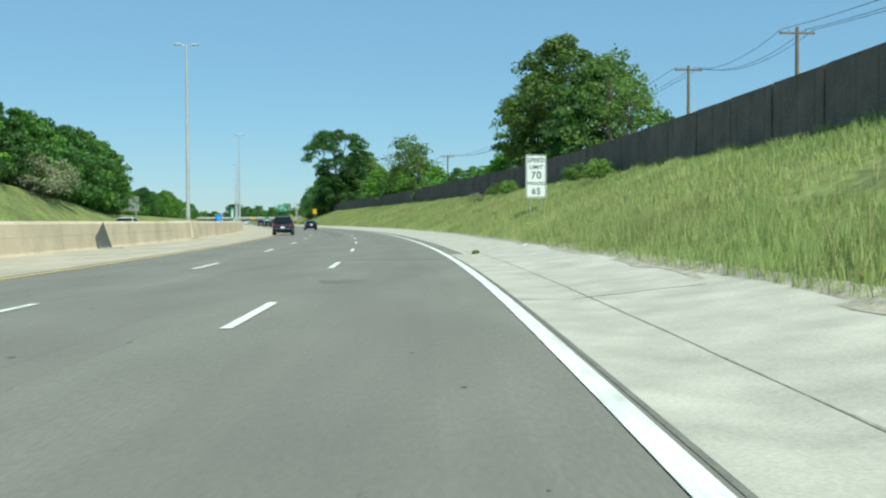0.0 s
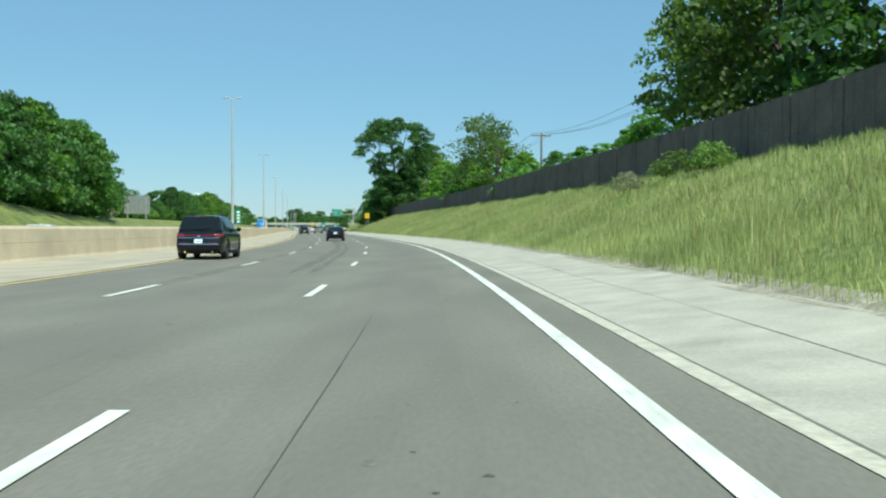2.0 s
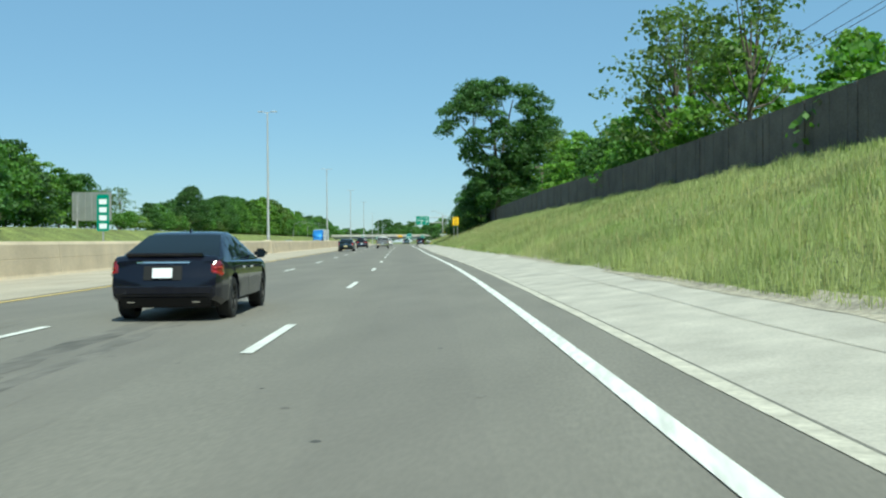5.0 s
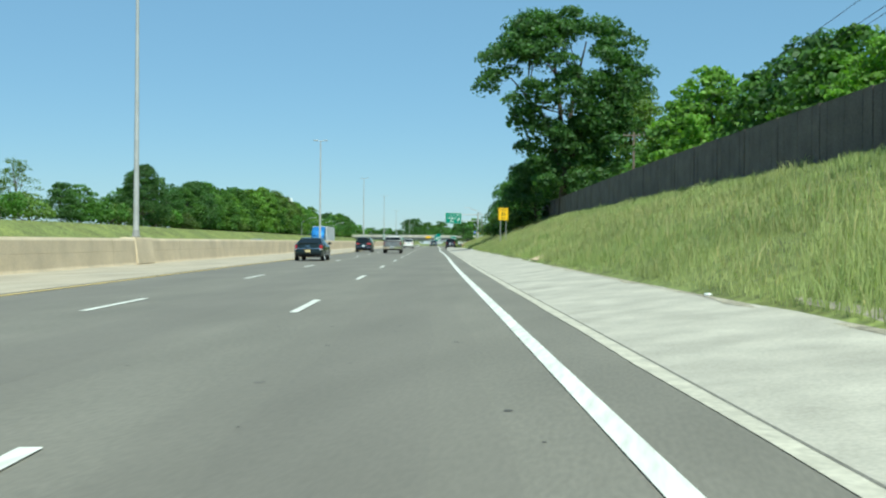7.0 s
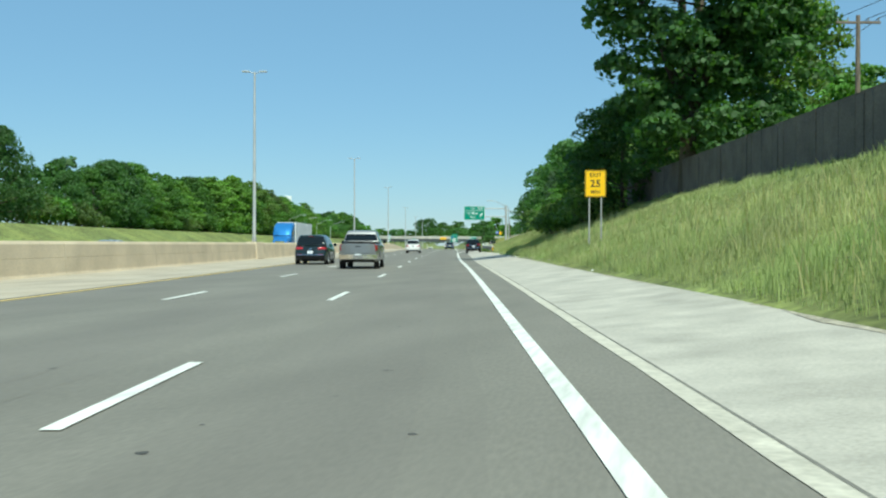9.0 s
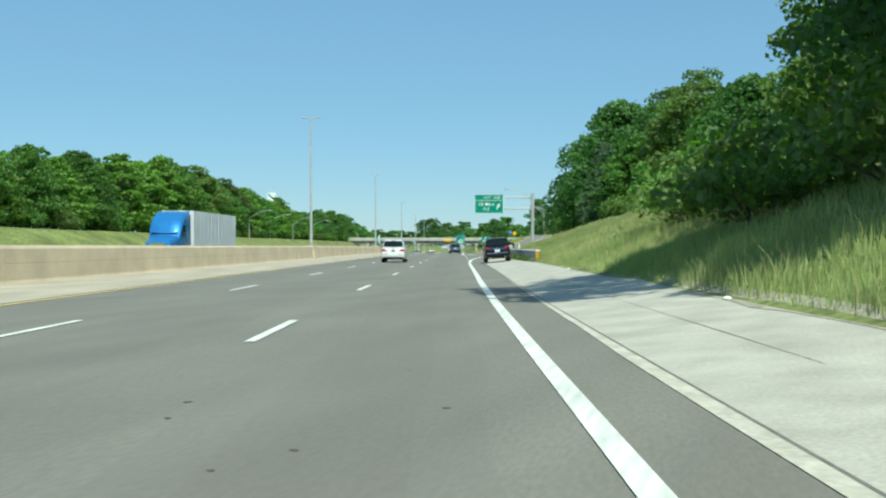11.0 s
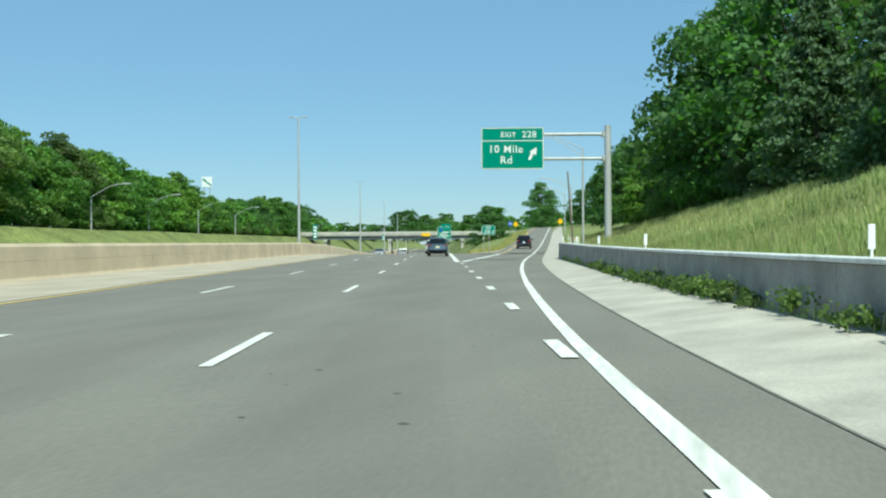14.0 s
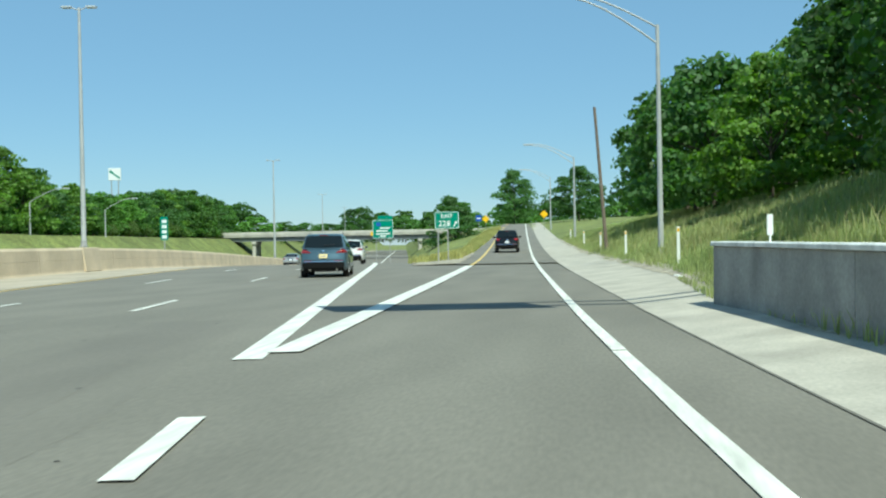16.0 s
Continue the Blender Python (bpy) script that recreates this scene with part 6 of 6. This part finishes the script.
def suv(name, m, label, paint_mat, sh, rim, lamps, lamp_mat, plate_z, plate_mat, rails=None, spokes=5, low=M_TRIM, chrome=True, panes=None, plate_y=-0.03, bumper=(0.10, 0.34), shape=LAMP_SLAB, lean=0.10, band=False, step=False):
    t = thing(name, m, label, "car")
    body(sh, paint_mat, t)
    a, b, c, d = sh.roof
    mid = (b + c) / 2
    windows(sh, t, panes or [(b + 0.06, b + 0.40), (b + 0.52, mid + 0.27), (mid + 0.33, d - 0.58)])
    pillars(sh, t, mid + 0.26, mid + 0.34)
    seams(sh, t, (sh.axle + sh.tyre + 0.30, mid + 0.32, sh.axle + sh.base - sh.tyre - 0.12))
    handles(sh, t, (mid + 0.10, mid + 1.10), paint_mat)
    mirrors(sh, t, d - 0.62, sh.belt + 0.0, paint_mat)
    wheels(sh, t, rim, spokes)
    tail_lamps(sh, t, *lamps, lamp_mat, 0.40 if shape is LAMP_SWEPT else 0.24, shape=shape)
    front_lamps(sh, t, sh.hood - 0.28, sh.hood - 0.10)
    plate_at(t, plate_z, plate_mat, plate_y)
    w = sh.half(0.03)
    fitting(t, "bumper", (-w * 0.96, -0.035, sh.clearance + bumper[0]), (w * 0.96, 0.10, sh.clearance + bumper[1]), low, 0.03)
    fitting(t, "tailgate_joint", (-w * 0.80, -0.004, sh.clearance + bumper[1] + 0.075), (w * 0.80, 0.004, sh.clearance + bumper[1] + 0.085), M_BLACK, 0.0)
    fitting(t, "valance", (-w * 0.80, -0.02, sh.clearance - 0.02), (w * 0.80, 0.25, sh.clearance + 0.12), M_TRIM, 0.02)
    if chrome:
        fitting(t, "bumper_strip", (-w * 0.90, -0.045, sh.clearance + bumper[1] + 0.005), (w * 0.90, 0.02, sh.clearance + bumper[1] + 0.04), M_CHROME, 0.01)
    for side in (-1, 1):
        bm = B()
        tube(bm, (side * w * 0.62, -0.03, sh.clearance + 0.05), (side * w * 0.62, 0.2, sh.clearance + 0.05), 0.04, 0.04, 10)
        part("exhaust", bm, M_CHROME, t)
        x0, x1 = sorted((side * (sh.width / 2 - 0.10), side * (sh.width / 2 + 0.01)))
        fitting(t, "sill", (x0, sh.axle + sh.tyre + 0.12, sh.clearance - 0.03), (x1, sh.axle + sh.base - sh.tyre - 0.12, sh.clearance + 0.09), low, 0.02)
    bm = B()
    tube(bm, (0, 0.01, plate_z + 0.27), (0, -0.022, plate_z + 0.27), 0.052, 0.046, 20)
    part("emblem", bm, M_CHROME, t)
    y, z = a + (b - a) * 0.22, sh.roof_z(a + (b - a) * 0.22)
    bm = B()
    tube(bm, (0.02, y - 0.05, z + 0.03), (0.42, y - 0.02, z + 0.07), 0.012, 0.008, 6)
    part("wiper", bm, M_BLACK, t)
    y = b - 0.02
    fitting(t, "brake_lamp", (-0.16, y - 0.10, sh.roof_z(y) - 0.01), (0.16, y + 0.02, sh.roof_z(y) + 0.02), M_REDDARK, 0.01)
    if rails:
        roof_rails(sh, t, rails)
    fin(sh, t, paint_mat)
    if band:
        zc = (lamps[0] + lamps[1]) / 2
        fitting(t, "lamp_band", (-lamps[2] - 0.02, -0.014, zc - 0.022), (lamps[2] + 0.02, 0.02, zc + 0.022), M_REDDARK, 0.006)
        fitting(t, "tailgate_strip", (-w * 0.93, -0.020, lamps[0] - 0.045), (w * 0.93, 0.02, lamps[0] - 0.018), M_CHROME, 0.006)
    if chrome == "bar":
        fitting(t, "tailgate_strip", (-lamps[2], -0.020, lamps[1] - 0.125), (lamps[2], 0.02, lamps[1] - 0.09), M_CHROME, 0.006)
    for side in (-1, 1):
        x0, x1 = sorted((side * w * 0.52, side * w * 0.88))
        fitting(t, "reflector", (x0, -0.014, sh.clearance + 0.375), (x1, 0.02, sh.clearance + 0.405), M_REDDARK, 0.006)
        if step:
            bm = B()
            tube(bm, (side * sh.width * 0.505, sh.axle + sh.tyre + 0.10, 0.30), (side * sh.width * 0.505, sh.axle + sh.base - sh.tyre - 0.10, 0.30), 0.045, 0.045, 10)
            part("side_step", bm, M_STEEL, t)
    warp(sh, t, lean)
    return t


def sedan(name, m, label, paint_mat, sh, rim, lamps, lamp_mat, plate_z, plate_mat, spokes=5, shape=LAMP_SLIM, lean=0.05, strip=0.42):
    t = thing(name, m, label, "car")
    body(sh, paint_mat, t)
    a, b, c, d = sh.roof
    mid = (b + c) / 2
    windows(sh, t, [(b - 0.35, b + 0.10), (b + 0.16, mid + 0.12), (mid + 0.20, c + 0.35)])
    seams(sh, t, (b - 0.10, mid + 0.16, sh.axle + sh.base - sh.tyre - 0.14))
    handles(sh, t, (b + 0.18, mid + 0.42), M_CHROME)
    mirrors(sh, t, d - 0.52, sh.belt - 0.02, paint_mat)
    wheels(sh, t, rim, spokes)
    pillars(sh, t, mid + 0.11, mid + 0.21)
    tail_lamps(sh, t, *lamps, lamp_mat, shape=shape)
    front_lamps(sh, t, sh.hood - 0.24, sh.hood - 0.08)
    plate_at(t, plate_z, plate_mat)
    w = sh.half(0.03)
    fitting(t, "bumper", (-w * 0.97, -0.04, sh.clearance + 0.16), (w * 0.97, 0.08, sh.clearance + 0.36), paint_mat, 0.05, "", 3)
    fitting(t, "valance", (-w * 0.86, -0.02, sh.clearance - 0.02), (w * 0.86, 0.25, sh.clearance + 0.17), M_TRIM, 0.03)
    fitting(t, "boot_strip", (-strip, -0.022, plate_z + 0.23), (strip, 0.02, plate_z + 0.255), M_CHROME, 0.008)
    for side in (-1, 1):
        fitting(t, "exhaust", (side * w * 0.62 - 0.09, -0.03, sh.clearance + 0.03), (side * w * 0.62 + 0.09, 0.2, sh.clearance + 0.11), M_CHROME, 0.03)
    y = a + 0.05
    fitting(t, "boot_lip", (-w * 0.75, 0.02, sh.deck[1] - 0.02), (w * 0.75, 0.14, sh.deck[1] + 0.03), paint_mat, 0.02)
    if strip > 0.5:
        for side in (-1, 1):
            v, f = lamp_patch(sh, side, lamps[0] - 0.015, lamps[0] + 0.05, lamps[2] + 0.01, 0.20, LAMP_SLAB, 0, 1, 0.024)
            crisp(mesh_object("reversing_lamp", v, f, M_LAMPGLASS, t), 60)
        fitting(t, "winged_badge", (-0.14, -0.022, lamps[1] - 0.10), (0.14, 0.01, lamps[1] - 0.07), M_CHROME, 0.008)
    # Flat black slab behind the plate, 8 mm proud of the tail.
    fitting(t, "plate_recess", (-0.30, -0.008, plate_z - 0.04), (0.30, 0.02, plate_z + 0.20), M_TRIM, 0.01)
    fin(sh, t, paint_mat)
    warp(sh, t, lean)
    return t


S_MID = Shape(4.59, 1.88, 1.68, 1.05, 0.98, 2.71, 0.345, (0.98, 1.06), (0.10, 0.62, 2.75, 3.62), 1.02, clearance=0.25)
S_BIG = Shape(5.08, 1.98, 1.77, 1.10, 1.08, 2.98, 0.38, (1.04, 1.12), (0.12, 0.60, 3.05, 3.95), 1.08, clearance=0.26)
S_LUX = Shape(4.82, 1.94, 1.79, 1.12, 1.02, 2.915, 0.375, (1.06, 1.14), (0.12, 0.66, 2.85, 3.78), 1.08, clearance=0.27)
S_JEEP = Shape(4.82, 1.95, 1.76, 1.12, 1.02, 2.915, 0.375, (1.08, 1.14), (0.10, 0.58, 2.85, 3.72), 1.10, clearance=0.28)
S_SEDAN = Shape(4.92, 1.88, 1.45, 0.97, 1.02, 2.95, 0.345, (0.95, 1.06), (0.42, 1.62, 2.65, 3.72), 0.93, glass=0.66, nose=0.58, clearance=0.25)
S_FULL = Shape(5.05, 1.90, 1.49, 1.03, 1.05, 3.05, 0.36, (1.00, 1.10), (0.60, 1.55, 2.70, 3.65), 1.00, glass=0.68, nose=0.62, clearance=0.26)
S_VAN = Shape(5.17, 2.02, 1.78, 1.08, 1.05, 3.09, 0.36, (1.02, 1.08), (0.10, 0.50, 3.25, 4.35), 0.98, clearance=0.22)


def at_axle(s, off, sh, turn=0.0, z=None):
    return stand(s - sh.axle, off, dip(s) if z is None else z, turn)


suv("suv", at_axle(112.2, -9.95, S_BIG), "black three-row SUV with red tail lamps beside the median", P_BLACK, S_BIG, M_RIM_DARK, (0.90, 1.04, 0.56), M_REDDARK, 0.66, M_PLATE_W, M_TRIM, band=True)
sedan("sedan", at_axle(171.5, -5.75, S_SEDAN), "glossy blue-black sedan with slim upright tail lamps in the middle lane", P_NAVY, S_SEDAN, M_RIM_DARK, (0.66, 1.00, 0.72), M_REDDARK, 0.70, M_PLATE_W)
sedan("sedan", at_axle(272.6, -8.95, S_FULL), "dark teal full-size sedan with upright red tail lamps", P_TEAL, S_FULL, M_RIM, (0.72, 1.02, 0.70), M_RED, 0.55, M_PLATE_Y, 7, shape=LAMP_SLAB, strip=0.80)
suv("suv", at_axle(398.8, -5.88, S_LUX), "white mid-size SUV with wide red tail lamps and roof rails", P_WHITE, S_LUX, M_RIM, (0.85, 1.07, 0.43), M_RED, 0.84, M_PLATE_GREY, M_CHROME, 5, panes=[(0.24, 0.82), (1.02, 2.02), (2.08, 3.20)], bumper=(0.0, 0.13), shape=LAMP_SWEPT, lean=0.14, step=True)
suv("suv", at_axle(489.5, -1.33, S_MID), "blue-grey compact SUV with a yellow plate beside the gore", P_BLUEGREY, S_MID, M_RIM, (0.92, 1.08, 0.46), M_REDDARK, 0.74, M_PLATE_Y, M_STEEL_DULL, shape=LAMP_SWEPT)
suv("suv", stand(392.0, 2.08, ground_z(392, 2.08) + 0.02) @ pose(0, 0, 0, 0, -4.5, 0), "black SUV stopped on the concrete hard shoulder", P_BLACK, S_JEEP, M_RIM_DARK, (0.95, 1.10, 0.55), M_RED, 0.74, M_PLATE_W, M_TRIM, chrome="bar")
suv("minivan", at_axle(326, -9.2, S_VAN), "dark grey minivan in the lane beside the median", P_TEAL, S_VAN, M_RIM, (0.88, 1.04, 0.42), M_RED, 0.66, M_PLATE_W)
suv("suv", at_axle(519.5, -1.7 + main_right(519.5), S_MID), "white compact SUV near the bridge", P_WHITE, S_MID, M_RIM, (0.93, 1.06, 0.48), M_RED, 0.74, M_PLATE_W, M_TRIM)
suv("suv", stand(527.5, (ramp_left(527) + ramp_right(527)) / 2, ramp_z(528) + 0.012, -6.2), "dark SUV climbing the exit ramp", P_BLACK, S_JEEP, M_RIM_DARK, (0.95, 1.10, 0.55), M_RED, 0.74, M_PLATE_W, M_TRIM)
sedan("sedan", at_axle(566, -9.2 + main_right(566), S_SEDAN), "silver sedan far ahead near the bridge", P_SILVER, S_SEDAN, M_RIM, (0.74, 0.94, 0.62), M_RED, 0.66, M_PLATE_W)
sedan("sedan", stand(132, -22.2, 0, 180), "white sedan driving on the opposite carriageway", P_WHITE, S_SEDAN, M_RIM, (0.74, 0.94, 0.62), M_RED, 0.66, M_PLATE_W)
suv("suv", stand(122, -25.6, 0, 180), "white SUV driving on the opposite carriageway", P_WHITE, S_BIG, M_RIM, (0.92, 1.06, 0.40), M_RED, 0.70, M_PLATE_W, M_TRIM)
sedan("sedan", stand(330, -22.0, 0, 180), "silver sedan driving on the opposite carriageway", P_SILVER, S_SEDAN, M_RIM, (0.74, 0.94, 0.62), M_RED, 0.66, M_PLATE_W)


def pickup(m, label, paint_mat):
    t = thing("pickup_truck", m, label, "truck")
    sh = Shape(5.9, 2.03, 1.95, 1.22, 1.25, 3.68, 0.40, (1.20, 1.26), (1.95, 2.12, 3.55, 4.35), 1.22, clearance=0.36)
    body(sh, paint_mat, t)
    windows(sh, t, [(2.18, 2.75), (2.84, 3.75)])
    seams(sh, t, (1.90, 2.80, 3.85))
    handles(sh, t, (2.35, 3.0), paint_mat)
    mirrors(sh, t, 3.75, 1.26, M_TRIM)
    wheels(sh, t, M_RIM, 6, 0.27)
    tail_lamps(sh, t, 0.88, 1.22, 0.84, M_RED)
    front_lamps(sh, t, 0.90, 1.12)
    plate_at(t, 0.60, M_PLATE_W, -0.10)
    fitting(t, "bumper", (-0.95, -0.12, 0.50), (0.95, 0.06, 0.72), M_CHROME, 0.03)
    fitting(t, "bed_cover", (-0.86, 0.10, 1.25), (0.86, 1.92, 1.30), M_BLACK, 0.02)
    fitting(t, "tailgate", (-0.80, -0.025, 0.78), (0.80, 0.03, 1.22), paint_mat, 0.02)
    fitting(t, "tailgate_handle", (-0.14, -0.035, 1.08), (0.14, 0.02, 1.15), M_BLACK, 0.01)
    warp(sh, t, 0.03, 0.0)
    return t


pickup(at_axle(316, -5.5, S_BIG), "grey pickup truck with a covered bed in the middle lane", P_GREY)
pickup(at_axle(590, -5.5 + main_right(590), S_BIG), "grey pickup truck far ahead near the bridge", P_SILVER)


def semi(m):
    """Faces +y of its pose."""
    t = thing("semi_truck", m, "blue tractor unit pulling a long white box trailer", "truck")
    trailer = fitting(t, "trailer", (-1.28, 0.0, 1.15), (1.28, 14.6, 4.05), M_TRAILER, 0.04)
    for y in np.arange(0.6, 14.5, 1.2):
        for side in (-1, 1):
            x0, x1 = sorted((side * 1.278, side * 1.292))
            fitting(trailer, "rib", (x0, y - 0.03, 1.25), (x1, y + 0.03, 3.95), M_TRAILER, 0.0)
    rows = []
    for y, hw, zt in ((15.2, 1.2, 3.95), (15.6, 1.22, 3.98), (16.6, 1.22, 3.8), (17.2, 1.2, 3.35), (17.7, 1.18, 2.75), (18.0, 1.12, 2.1), (18.9, 1.02, 1.85), (19.6, 0.95, 1.65), (19.75, 0.9, 1.4)):
        half = [(hw, 0.75), (hw * 1.02, 1.3), (hw, zt - 0.25), (hw * 0.86, zt - 0.03), (0.3, zt)]
        rows.append([(x, y, z) for x, z in half] + [(-x, y, z) for x, z in reversed(half)])
    v, f = loft(rows)
    n = len(rows[0])
    f += [tuple(range(n))[::-1], tuple(len(v) - n + k for k in range(n))]
    cab = crisp(mesh_object("cab", v, f, P_CAB, t))
    bm = B()
    bm.faces.new([bm.verts.new(c) for c in ((-1.0, 17.98, 2.18), (1.0, 17.98, 2.18), (0.95, 17.42, 3.02), (-0.95, 17.42, 3.02))])
    part("windscreen", bm, M_GLASS, cab)
    for side in (-1, 1):
        bm = B()
        bm.faces.new([bm.verts.new((side * 1.235, y, z)) for y, z in ((16.75, 2.1), (17.65, 2.1), (17.3, 2.85), (16.75, 2.85))])
        part("side_window", bm, M_GLASS, cab)
        bm = B()
        tube(bm, (side * 1.05, 15.25, 1.0), (side * 1.05, 15.25, 4.0), 0.08, 0.08, 10)
        part("exhaust_stack", bm, M_CHROME, t)
    fitting(t, "grille", (-0.6, 19.74, 0.85), (0.6, 19.80, 1.55), M_CHROME, 0.03)
    fitting(t, "bumper", (-1.15, 19.5, 0.35), (1.15, 19.95, 0.75), M_CHROME, 0.06)
    fitting(t, "chassis", (-0.5, 0.5, 0.7), (0.5, 18.5, 1.1), M_TRIM, 0.02)
    for y in (1.6, 2.9, 13.2, 14.5, 18.8):
        for side in (-1, 1):
            wheel(t, side * 1.05, y, 0.51, 0.34, M_RIM, 6)
    return t


semi(stand(412, -22.6, 0, 180))
